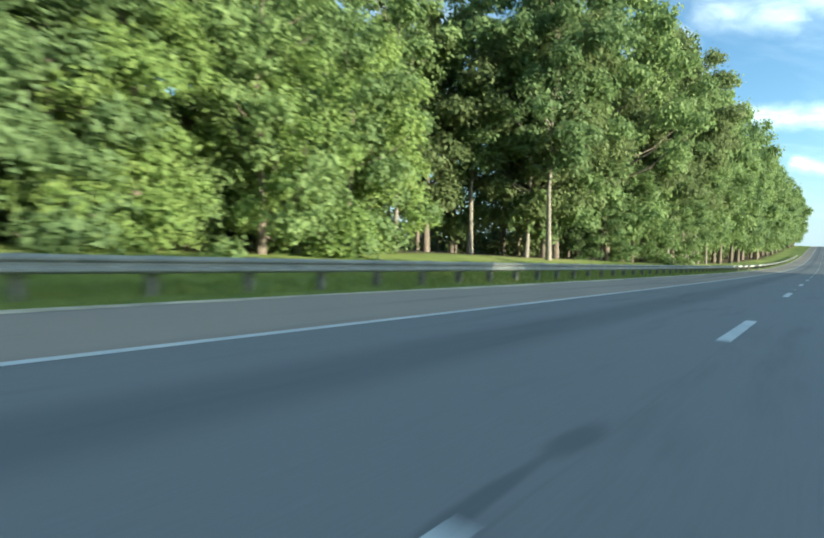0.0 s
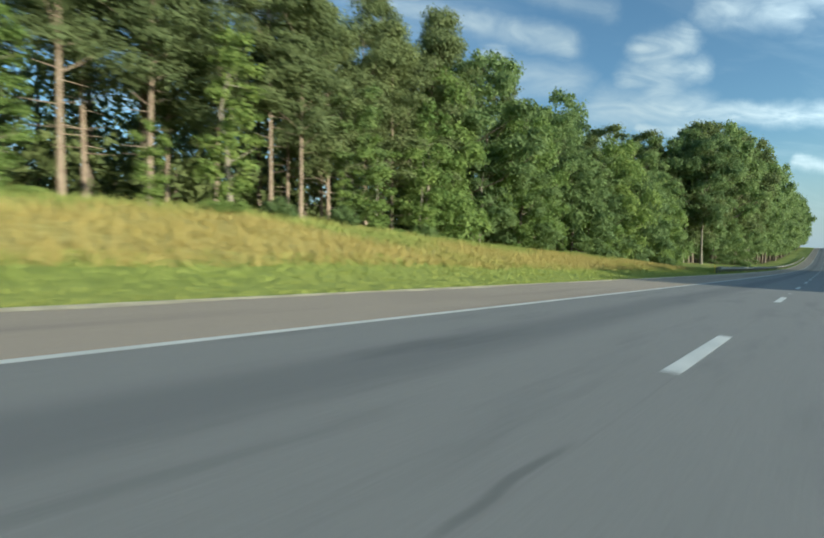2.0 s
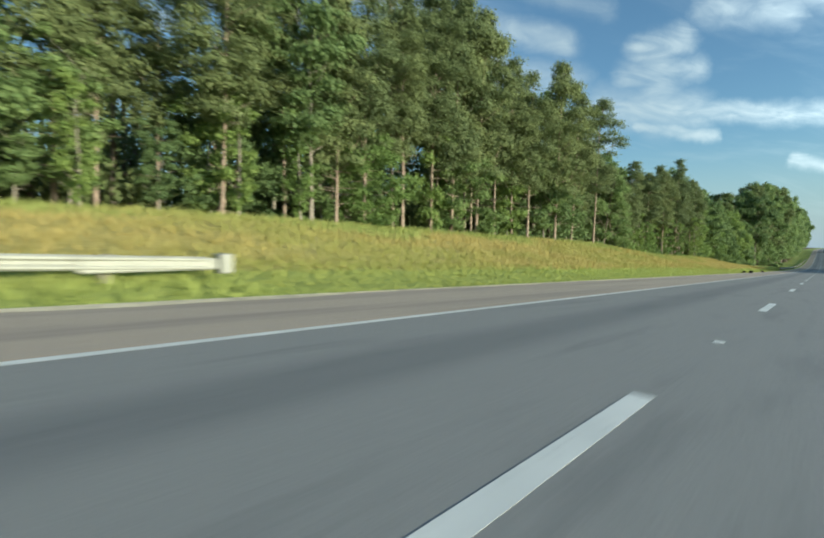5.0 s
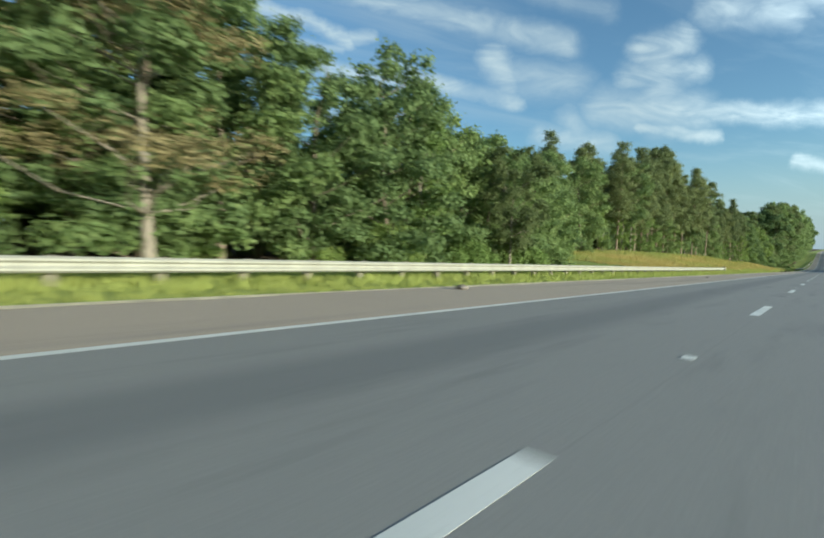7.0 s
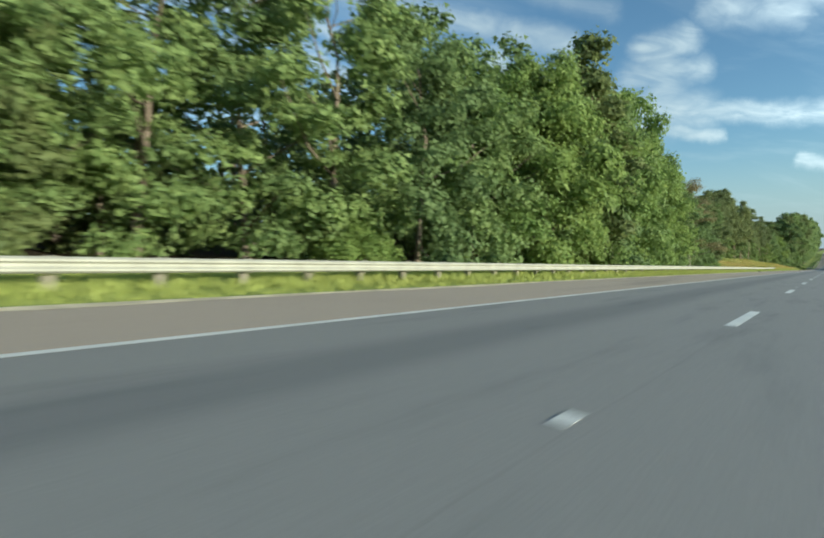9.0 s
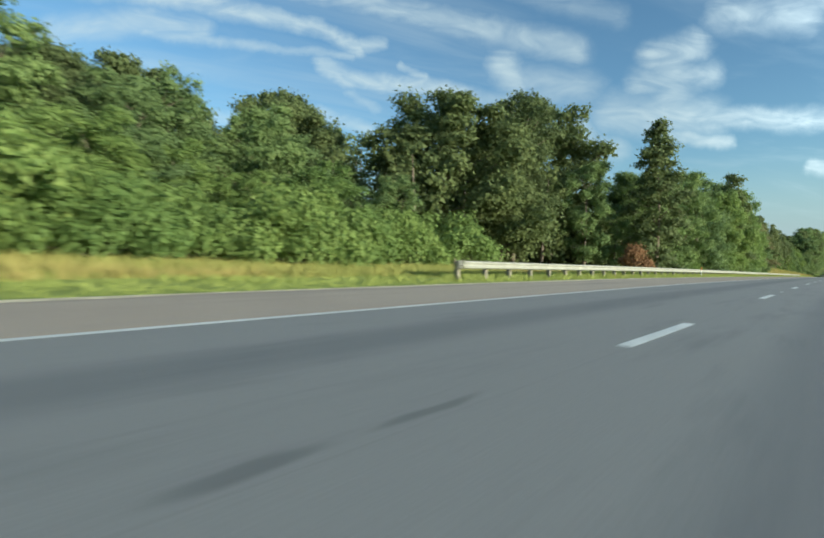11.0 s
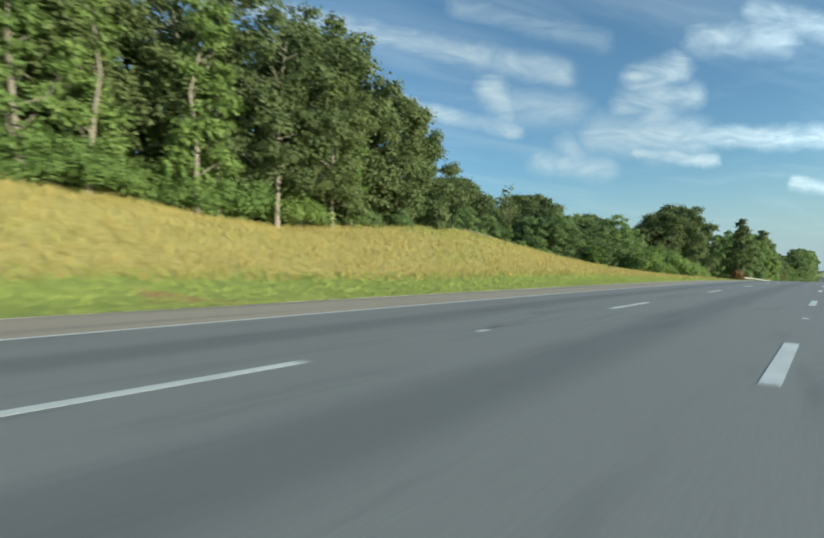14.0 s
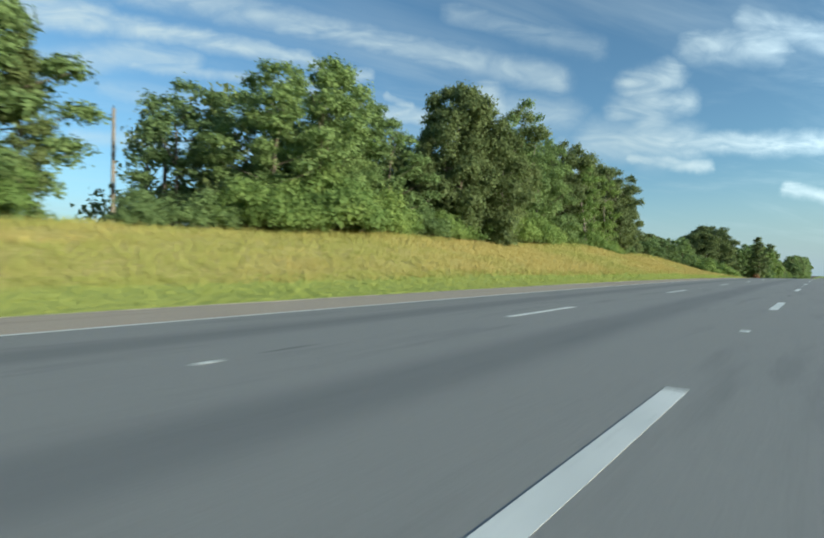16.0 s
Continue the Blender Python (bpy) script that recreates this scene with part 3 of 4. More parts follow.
def joined(parts):
    V, F, n = [], [], 0
    for v, f in parts:
        V.append(v)
        F.append(f + n)
        n += len(v)
    return np.concatenate(V), np.concatenate(F)


def leaves(rng, C, out, length, width, droop=0.15):
    """Small leaf sprays round the points C, two at each, that face outwards."""
    C = np.concatenate([C, C + rng.normal(0, length * 0.4, C.shape), C + rng.normal(0, length * 0.5, C.shape), C + rng.normal(0, length * 0.6, C.shape)])
    out = np.concatenate([out] * 4)
    length, width = length * 0.7, width * 0.7
    n = len(C)
    a = rng.normal(size=(n, 3))
    a -= out * (0.75 * np.sum(a * out, axis=1, keepdims=True) - 0.25)
    a[:, 2] -= droop + 0.2
    a /= np.linalg.norm(a, axis=1, keepdims=True) + 1e-9
    nr = rng.normal(size=(n, 3)) * 0.5 + out * 1.1
    nr[:, 2] += 0.2
    s = np.cross(a, nr)
    s /= np.linalg.norm(s, axis=1, keepdims=True) + 1e-9
    L = (length * 1.07 * rng.uniform(0.6, 1.3, n))[:, None]
    w = (width * 1.07 * rng.uniform(0.6, 1.3, n))[:, None]
    V = np.stack([C - a * L * 0.4 + s * w * 0.5, C - a * L * 0.35 - s * w * 0.5, C + a * L * 0.6], 1).reshape(-1, 3)
    return V, np.arange(3 * n).reshape(-1, 3)


def blob_leaves(rng, centers, radii, per, length, width, flat=1.0, droop=0.15):
    cs, os = [], []
    for c, r in zip(centers, radii):
        n = max(8, int(per * 1.4 * r * r))
        d = rng.normal(size=(n, 3))
        d /= np.linalg.norm(d, axis=1, keepdims=True)
        d[:, 2] = np.where(d[:, 2] < -0.35, -d[:, 2] * 0.6, d[:, 2])
        rad = r * (0.5 + 0.6 * rng.random(n) ** 0.6)
        q = d * rad[:, None]
        q[:, 2] *= flat
        cs.append(np.asarray(c) + q)
        os.append(d)
    return leaves(rng, np.concatenate(cs), np.concatenate(os), length, width, droop)


def outline(u, form):
    """Half width of a crown at the height u: a dome that reaches the ground, an egg, a spire, or a spreading head."""
    if form == "dome":
        return (1 - u ** 2.6) ** 0.5 * (0.72 + 0.28 * min(1, 5 * u)) + 0.06
    if form == "spire":
        return (1 - u) ** 0.62 * (0.6 + 0.4 * min(1, 6 * u)) + 0.05
    if form == "spread":
        return max(0.0, 1 - (abs(u - 0.45) / 0.6) ** 2.4) ** 0.5 + 0.05
    return max(0.0, 1 - (abs(u - 0.52) / 0.56) ** 2.2) ** 0.6 + 0.06


def broad_shape(rng, H, R, base, nblob, top="egg", rb=(0.9, 1.7), lean=0.0):
    """Clump centres and sizes of a broad-leaved crown: boughs, each with a handful of clumps."""
    C, Rr = [], []
    ph, lob = rng.uniform(0, 6.28), 2 + int(rng.integers(0, 3))
    sub = 3
    major = max(8, nblob // sub)
    for i in range(major):
        u = (i + rng.random()) / major
        inner = rng.random() < 0.22
        t = i * 2.399 + rng.uniform(-0.4, 0.4)
        big = rng.uniform(*rb) * (0.8 if u > 0.85 else 1.0)
        env = R * outline(u, top) * (1 + 0.2 * math.sin(lob * t + ph + 4 * u))
        rr = env * (rng.uniform(0.15, 0.6) if inner else rng.uniform(0.62, 1.0))
        c = np.array([rr * math.cos(t), rr * math.sin(t), base + (H - base) * u - big * 0.5])
        for k in range(sub):
            d = rng.normal(size=3)
            d /= np.linalg.norm(d)
            d[2] *= 0.6
            C.append(tuple(c + d * big * rng.uniform(0.25, 0.8)))
            Rr.append(big * rng.uniform(0.5, 0.8))
    return C, Rr


def trunk_and_limbs(rng, H, base, r0, C, nlimb, top_frac=0.8, wob=0.25, sides=7):
    n = 7
    zs = np.linspace(-0.5, H * top_frac, n)
    px = np.cumsum(rng.normal(0, wob, n)) * np.linspace(0, 1, n)
    py = np.cumsum(rng.normal(0, wob, n)) * np.linspace(0, 1, n)
    path = np.stack([px, py, zs], 1)
    rad = r0 * (1 - 0.86 * np.linspace(0, 1, n) ** 0.9)
    rad[0] *= 1.35
    ps = [tube(path, rad, sides)]
    for k in rng.permutation(len(C))[:nlimb]:
        c = np.asarray(C[k])
        z0 = max(base * 0.7, min(H * top_frac * 0.95, c[2] - 0.45 * math.hypot(c[0], c[1]) - 0.6))
        p0 = np.array([np.interp(z0, zs, px), np.interp(z0, zs, py), z0])
        mid = (p0 + c) / 2 + rng.normal(0, 0.25, 3) + [0, 0, -0.2]
        rr = r0 * (1 - 0.8 * z0 / H) * 0.45
        ps.append(tube([p0, mid, c], [rr, rr * 0.65, rr * 0.2], 5))
    return joined(ps)


def plant(name, label, category, group, trunk, crown, bark_m, leaf_m):
    ob = thing(name, label, category, group)
    if trunk is not None:
        shared("trunk", mesh_np("trunk", trunk[0], trunk[1], bark_m, True), ob)
    shared("crown", mesh_np("crown", crown[0], crown[1], leaf_m), ob)
    return ob


def broad_tree(seed, H, R, base, nblob, per, length, width, leaf_m, label, r0=0.22, top="dome", rb=(1.0, 1.8), nlimb=14, bark_m=None, name="broadleaf_tree"):
    rng = np.random.default_rng(seed)
    C, Rr = broad_shape(rng, H, R, base, nblob, top, rb)
    tr = trunk_and_limbs(rng, H, max(base, 1.5), r0, C, nlimb)
    return plant(name, label, "tree", "roadside woodland", tr, blob_leaves(rng, C, Rr, per, length, width), bark_m or BARK, leaf_m)


def pine_tree(seed, H, bare, R, label, r0=0.15):
    """A tall bare stem with an open crown of flat needle clumps on whorled limbs."""
    rng = np.random.default_rng(seed)
    C, Rr = [], []
    z = bare
    while z < H:
        u = (z - bare) / (H - bare)
        env = R * (0.55 + 0.6 * u) if u < 0.4 else R * (1.0 - 0.85 * (u - 0.4) / 0.6)
        for k in range(int(rng.integers(3, 6))):
            t = rng.uniform(0, 6.28)
            rr = env * rng.uniform(0.3, 1.2)
            C.append((rr * math.cos(t), rr * math.sin(t), z + rng.uniform(-0.4, 0.6)))
            Rr.append(rng.uniform(0.85, 1.45) * (0.7 if u > 0.8 else 1))
        z += rng.uniform(0.75, 1.2)
    C.append((0, 0, H))
    Rr.append(0.7)
    tr = trunk_and_limbs(rng, H, bare, r0, C, min(len(C), 26), 0.97, 0.10)
    # short dead stubs under the crown
    ps = [tr]
    for k in range(9):
        h = rng.uniform(bare * 0.35, bare)
        t = rng.uniform(0, 6.28)
        d = np.array([math.cos(t), math.sin(t), rng.uniform(-0.1, 0.25)])
        ps.append(tube([np.array([0, 0, h]), np.array([0, 0, h]) + d * rng.uniform(0.6, 1.8)], [0.035, 0.012], 4))
    cr = blob_leaves(rng, C, Rr, 52, 0.38, 0.17, 0.78, 0.05)
    return plant("pine_tree", label, "tree", "roadside woodland", joined(ps), cr, BARK_PINE, LEAF_PINE)


def shrub(seed, H, R, n, per, leaf_m, label, length=0.3, width=0.2):
    rng = np.random.default_rng(seed)
    C, Rr = [], []
    for i in range(n):
        t, q = rng.uniform(0, 6.28), rng.random() ** 0.5
        r = rng.uniform(0.5, 0.95) * H / 3.2
        C.append((R * q * math.cos(t), R * q * math.sin(t), max(r * 0.5, (H - r) * (1 - 0.75 * q * q) * rng.uniform(0.25, 1.0))))
        Rr.append(r)
    tr = trunk_and_limbs(rng, H * 0.7, 0.2, 0.06, C, 8, 0.7, 0.08, 5)
    return plant("shrub", label, "shrub", "woodland edge shrubs", tr, blob_leaves(rng, C, Rr, per, length, width), BARK, leaf_m)


def dead_tree(seed):
    rng = np.random.default_rng(seed)
    C = []
    for i in range(46):
        u = rng.uniform(0.2, 1)
        t = rng.uniform(0, 6.28)
        rr = 3.4 * (1.15 - u) * rng.uniform(0.5, 1)
        C.append((rr * math.cos(t), rr * math.sin(t), 17 * u))
    tr = trunk_and_limbs(rng, 17, 3, 0.14, C, 46, 0.97, 0.12)
    cr = blob_leaves(rng, C, [0.85] * len(C), 70, 0.24, 0.12)
    return plant("withered_tree", "withered brown tree with dry hanging leaves", "tree", "roadside woodland", tr, cr, BARK_PALE, LEAF_DEAD)


protos = {
    "edge1": broad_tree(1, 14, 4.6, 0.3, 110, 31, 0.385, 0.31, LEAF, "bushy bright green broadleaf tree leafy to the ground", nlimb=9),
    "edge2": broad_tree(2, 11.5, 3.9, 0.2, 104, 36, 0.33, 0.265, LEAF_BRIGHT, "young yellow-green broadleaf tree with dense low foliage", nlimb=8),
    "edge3": broad_tree(3, 16, 4.9, 0.6, 126, 30, 0.41, 0.32, LEAF, "full green broadleaf tree at the wood's edge", nlimb=10),
    "tall1": broad_tree(4, 24, 5.4, 4.5, 125, 24, 0.52, 0.41, LEAF_DARK, "tall dark green broadleaf tree with a long stem", 0.32, "egg", (1.3, 2.3), 16),
    "tall2": broad_tree(5, 21, 4.8, 2.5, 120, 25, 0.50, 0.39, LEAF, "tall green broadleaf tree with an uneven crown", 0.28, "egg", (1.2, 2.1), 16),
    "slim1": broad_tree(6, 10, 1.7, 0.8, 52, 48, 0.35, 0.28, LEAF_BRIGHT, "slim young tree with bright green leaves", 0.09, "egg", (0.6, 1.05), 6, BARK_PALE),
    "slim2": broad_tree(7, 16, 2.4, 2.5, 70, 38, 0.41, 0.32, LEAF, "slim tall green tree with pale stem", 0.14, "egg", (0.8, 1.3), 10, BARK_PALE),
    "poplar": broad_tree(8, 19, 3.0, 0.4, 130, 30, 0.50, 0.40, LEAF_DARK, "pointed dark green poplar-like tree", 0.22, "spire", (0.8, 1.4), 10),
    "oak": broad_tree(9, 20, 8.6, 0.8, 270, 21, 0.57, 0.45, LEAF_DARK, "large spreading oak with a broad dark crown", 0.42, "dome", (1.7, 2.7), 14),
    "rust": shrub(24, 2.6, 1.3, 16, 90, LEAF_RUST, "rust-brown withered shrub at the wood's edge", 0.26, 0.18),
    "vine": shrub(25, 4.6, 3.8, 42, 34, LEAF_BRIGHT, "bright green mound of climbing vines", 0.32, 0.26),
    "far1": broad_tree(14, 24, 5.4, 3.0, 90, 13, 0.66, 0.53, LEAF, "tall green broadleaf tree far back along the road", 0.32, "egg", (1.5, 2.4), 8),
    "pine1": pine_tree(11, 22, 7.5, 3.0, "tall pine with a long bare brown stem"),
    "pine2": pine_tree(12, 25, 9.5, 3.2, "tall pine with a long bare brown stem"),
    "pine3": pine_tree(13, 18, 4.8, 2.7, "mid-height pine with bare lower stem"),
    "bush1": shrub(21, 3.2, 2.4, 26, 60, LEAF, "dense green roadside shrub"),
    "bush2": shrub(22, 5.2, 3.6, 44, 34, LEAF_BRIGHT, "large rounded light green shrub thicket", 0.36, 0.28),
    "bush3": shrub(23, 1.9, 1.5, 16, 120, LEAF_BRIGHT, "small yellow-green shrub in tall grass", 0.26, 0.19),
    "limb1": broad_tree(41, 19, 4.6, 3.6, 120, 25, 0.46, 0.36, LEAF_DARK, "tall broadleaf tree with bare pale trunk and limbs", 0.19, "spread", (1.1, 2.0), 30, BARK_PALE),
    "limb2": broad_tree(42, 22, 4.2, 8.0, 100, 25, 0.46, 0.37, LEAF, "tall tree with pale straight trunk and high crown", 0.22, "egg", (1.1, 1.9), 22, BARK_PALE),
    "column": broad_tree(43, 11, 1.25, 0.2, 60, 52, 0.33, 0.27, LEAF_BRIGHT, "pale tree trunk wrapped in bright climbing vines", 0.16, "egg", (0.5, 0.95), 8, BARK_PALE),
    "dead": dead_tree(31),
}
used = {}
rp = np.random.default_rng(77)
TALL = {"edge1": 14, "edge2": 11.5, "edge3": 16, "tall1": 24, "tall2": 21, "slim1": 10, "slim2": 16, "poplar": 19, "oak": 20, "rust": 2.6, "vine": 4.6, "far1": 24, "pine1": 22, "pine2": 25, "pine3": 18, "bush1": 3.2, "bush2": 5.2, "bush3": 1.9, "dead": 17, "limb1": 19, "limb2": 22, "column": 11}
WOOD_Y = [-600, -570, -560, -550, -540, -535, -530, -525, -518, -513, -508, -500, -495, -488, -480, -475, -470, -465, -460, -400, -330, -312, -300, -290, -276, -268, -262, -257, -252, -246, -240, -235, -230, -220, -215, -210, -205, -195, -190, -185, -180, -175, -170, -165, -160, -155, -150, -145, -140, -130, -118, -112, -106, -100, -95, -90, -85, -80, -75, -70, -65, -60, -55, -50, -45, -40, -35, -30, -25, -22, -18, -15, -10, -5, 0, 8, 12, 16, 20, 25, 35, 50, 60, 75, 90, 120, 200, 450]
WOOD_H = [15, 13, 12.8, 13.3, 13.2, 13, 14, 14, 14, 14, 14.3, 14.6, 15.3, 16.5, 17.4, 16.3, 13.8, 11, 6, 13, 14, 15, 15.5, 15.5, 17.5, 17.5, 15, 12.5, 11.6, 10.6, 10.8, 10.8, 10.8, 10.8, 10.1, 11, 12.6, 12.2, 15.4, 16.5, 15.6, 17.5, 17.3, 15.7, 15.7, 20.3, 19.9, 18.9, 17.4, 17, 12, 8.3, 9.5, 12, 13.6, 15.9, 16.9, 17.8, 18.5, 15.5, 15.6, 15.5, 17, 18, 17.8, 17.5, 16.5, 14.8, 13.8, 12.5, 13.5, 16, 16, 15, 14, 14.5, 17, 19, 24, 27, 28, 31, 32, 33, 33, 34, 34, 33]


def put(kind, x, y, s=1.0, sink=0.0, wide=1.0):
    z = float(ground_z(x, y)) - sink
    a = rp.uniform(0, 6.28)
    w = s * wide
    m = Matrix.LocRotScale((x, y, z), Euler((rp.uniform(-0.025, 0.025), rp.uniform(-0.025, 0.025), a)), Vector((w * rp.uniform(0.92, 1.08), w * rp.uniform(0.92, 1.08), s)))
    if kind not in used:
        used[kind] = m      # the first of each kind goes to its place once the others are copied
        return protos[kind]
    return copy_thing(protos[kind], m)


def row(y0, y1, step, kinds, off=(0.0, 2.5), size=(0.85, 1.1), tall=True):
    """Plants along the wood's edge; tall: scaled to the wood's height there, else size is the scale itself."""
    y = y0
    while y < y1:
        yy = y + rp.uniform(-0.35, 0.35) * step
        k = kinds[int(rp.integers(0, len(kinds)))]
        s = rp.uniform(*size)
        wide = 1.0
        if tall:
            s *= 1.06 * float(np.interp(yy, WOOD_Y, WOOD_H)) / TALL[k]
            wide = min(1.3, max(0.8, s ** -0.5))
        put(k, float(edge_x(yy)) - rp.uniform(*off), yy, s, 0.0, wide)
        y += step


# the wood's edge, stretch by stretch
row(90, 440, 7.5, ["far1"], (0, 4), (0.88, 1.1))
row(36, 90, 5.0, ["tall1", "limb2", "tall2", "tall1"], (0.5, 4), (0.88, 1.06))
row(47, 70, 6.0, ["slim2", "edge3", "edge1"], (-1.5, 0.5), (0.2, 0.4))
# the dark recess: only tall stems set back, high crowns
for x, y, k, q in ((-28.5, 21, "limb2", 1.1), (-29, 26, "tall1", 1.12), (-26.5, 30, "limb2", 1.2), (-31, 33, "tall2", 1.3), (-22.5, 34.5, "limb1", 1.3), (-18.4, 31.1, "limb2", 1.2)):
    put(k, x, y, q)
for y, q in ((72.5, 0.7), (74.0, 0.85), (76.5, 0.8), (80, 0.85), (86, 0.75), (92, 0.9)):
    put("limb2", -15.9 + rp.uniform(-0.4, 0.4), y, q)
row(-14, 17, 3.9, ["edge2", "edge1", "edge2"], (-0.5, 1.5), (0.62, 1.0))
row(-22, 22, 5.0, ["tall2", "tall1", "far1"], (14, 22), (1.4, 1.6))
row(-14, 17, 5.4, ["tall2", "limb1", "edge3", "tall1"], (4, 8), (1.0, 1.3))
row(-46, -14, 4.0, ["slim1", "slim2", "edge1", "slim1", "edge2", "slim2"], (0.2, 2.5), (0.5, 0.85))
row(-46, -14, 4.4, ["limb2", "pine1", "tall2", "slim2", "edge3"], (1.5, 7), (0.85, 1.12))
row(-118, -46, 1.9, ["pine1", "pine2", "pine1", "pine3", "pine2"], (-0.4, 7), (0.82, 1.1))
row(-58, -46, 3.6, ["slim1", "slim2", "slim1"], (-0.6, 2.0), (0.35, 0.75))
row(-90, -78, 6.0, ["slim1", "column", "slim1"], (-0.6, 1.5), (0.25, 0.5))
row(-118, -110, 3.4, ["slim2", "edge3", "pine3"], (-0.6, 2.5), (0.5, 0.9))
row(-116, -46, 8.0, ["slim1", "slim1", "column"], (-0.8, 1.0), (0.25, 0.55))
row(-196, -134, 9.0, ["slim1", "edge1", "slim2"], (1.0, 5.0), (0.25, 0.5))
row(-116, -30, 3.2, ["bush3", "bush3", "slim1", "bush1"], (-1.8, 0.4), (0.25, 0.6), False)
row(-118, -46, 4.2, ["bush3", "bush3", "bush1"], (-1.2, 1.0), (0.3, 0.65), False)
row(-132, -84, 3.4, ["pine2", "tall2", "pine1"], (12, 20), (1.1, 1.35))
row(-134, -118, 3.6, ["pine3", "tall2", "edge3"], (1, 5), (0.85, 1.0))
row(-196, -134, 3.0, ["pine1", "pine3", "pine1", "pine2", "pine3", "slim2"], (0.3, 6), (0.84, 1.05))
row(-168, -128, 3.6, ["pine1", "pine2", "pine3"], (-0.6, 3), (0.9, 1.06))
row(-196, -134, 6.0, ["slim1", "edge2", "slim2"], (0.0, 2.5), (0.3, 0.6))
row(-222, -196, 3.4, ["edge3", "edge1", "slim2", "edge3"], (0.3, 3), (0.82, 1.0))
row(-312, -255, 3.8, ["edge1", "edge3", "edge2", "edge1", "tall2"], (0.2, 2.0), (0.8, 1.1))
row(-255, -236, 3.8, ["edge1", "edge3", "edge2", "edge1", "tall2"], (0.2, 2.0), (0.8, 1.1))
row(-222, -194, 4.6, ["far1", "tall2"], (4, 8), (0.9, 1.02))
row(-290, -256, 5.0, ["edge2", "column", "edge2"], (-0.2, 0.8), (0.6, 0.85))
row(-300, -250, 6.0, ["far1"], (5, 8), (1.0, 1.12))
row(-248, -222, 3.8, ["edge3", "tall2", "edge3"], (4, 7), (0.85, 1.0))
row(-236, -222, 3.6, ["edge1", "edge3"], (2.0, 4.0), (0.8, 0.98))
for x, y, k, q in ((-26.2, -166.4, "limb2", 0.72), (-26.0, -167.4, "column", 0.7), (-26.2, -171.8, "column", 0.75), (-26.6, -179.9, "column", 0.6), (-27.2, -187.0, "edge3", 0.88)):
    put(k, x, y, q)
put("limb1", -14.8, -230.3, 0.43)
put("column", -15.4, -238.3, 0.75)
row(-298, -283, 3.6, ["edge2"], (-0.9, 0.2), (0.75, 0.95))
row(-312, -222, 6.0, ["bush1", "bush2", "bush3"], (-0.3, 0.6), (0.4, 0.75), False)
row(-330, -312, 4.8, ["edge3", "tall2"], (2, 5), (0.9, 1.05))
put("poplar", -14.9, -336.5, 0.95, 0, 1.35)
put("poplar", -14.8, -289.3, 1.0, 0, 1.25)
put("poplar", -17.5, -327.0, 0.75)
put("oak", -34.5, -333.5, 1.16, 0, 1.08)
put("oak", -31.8, -357.0, 0.9, 0, 1.22)
put("tall1", -28.0, -348.0, 0.86)
put("tall2", -22.0, -341.0, 0.62)
put("edge1", -20.0, -336.5, 0.6)
row(-408, -366, 3.6, ["bush2", "bush2", "bush1", "bush2"], (-1.5, 2.0), (0.75, 1.1), False)
row(-414, -368, 4.0, ["edge3", "edge1", "edge2"], (4, 8), (0.35, 0.5))
row(-420, -372, 5.0, ["edge3", "edge1"], (12, 20), (0.7, 0.88))
put("oak", -50.6, -394.0, 0.7, 0, 1.1)
put("oak", -48.6, -367.5, 0.84, 0, 1.1)
put("oak", -64.0, -380.0, 1.05)
put("oak", -72.5, -352.0, 1.3)
put("tall1", -52.0, -384.0, 0.66)
put("tall2", -43.0, -375.0, 0.62)
put("oak", -60.5, -415.6, 0.88, 0, 1.4)
row(-436, -408, 3.4, ["bush2", "bush1", "slim1"], (5, 10), (0.6, 0.9), False)
row(-438, -408, 5.0, ["edge1", "edge3", "edge1"], (12, 24), (0.64, 0.84))
put("oak", -27.0, -527.5, 0.88, 0, 0.84)
put("slim2", -24.8, -516.8, 1.12)
row(-553, -537, 4.0, ["edge1", "edge3", "tall2", "edge3"], (0.6, 3.0), (0.8, 1.08))
row(-519, -506, 4.0, ["edge1", "limb1", "edge3"], (0.6, 3.0), (0.8, 1.0))
row(-506, -486, 5.0, ["limb2", "limb1", "limb2"], (7.0, 11.0), (0.95, 1.1))
put("limb1", -27.6, -500.6, 0.84)
put("limb1", -27.3, -496.6, 0.88)
put("limb1", -28.0, -489.8, 0.88)
put("oak", -30.4, -477.2, 0.86, 0, 0.95)
put("edge3", -28.2, -466.6, 0.5)
put("edge1", -30.5, -464.6, 0.4)
for x, y, k, q in ((-23.4, -498.6, "column", 1.2), (-23.6, -496.0, "column", 1.05), (-23.4, -490.6, "column", 1.2), (-23.8, -489.2, "column", 0.85), (-24.0, -485.0, "limb1", 0.84), (-23.9, -480.4, "limb1", 0.62), (-24.4, -478.0, "column", 0.7), (-24.2, -522.8, "limb1", 0.84)):
    put(k, x, y, q)
row(-558, -506, 2.7, ["bush1", "bush2", "bush3", "bush2"], (-1.9, 0.6), (0.5, 1.0), False)
row(-505, -470, 2.7, ["bush1", "bush3", "bush2", "bush1"], (-1.4, 0.8), (0.5, 0.9), False)
row(-556, -470, 5.0, ["far1"], (7, 12), (0.78, 0.95))
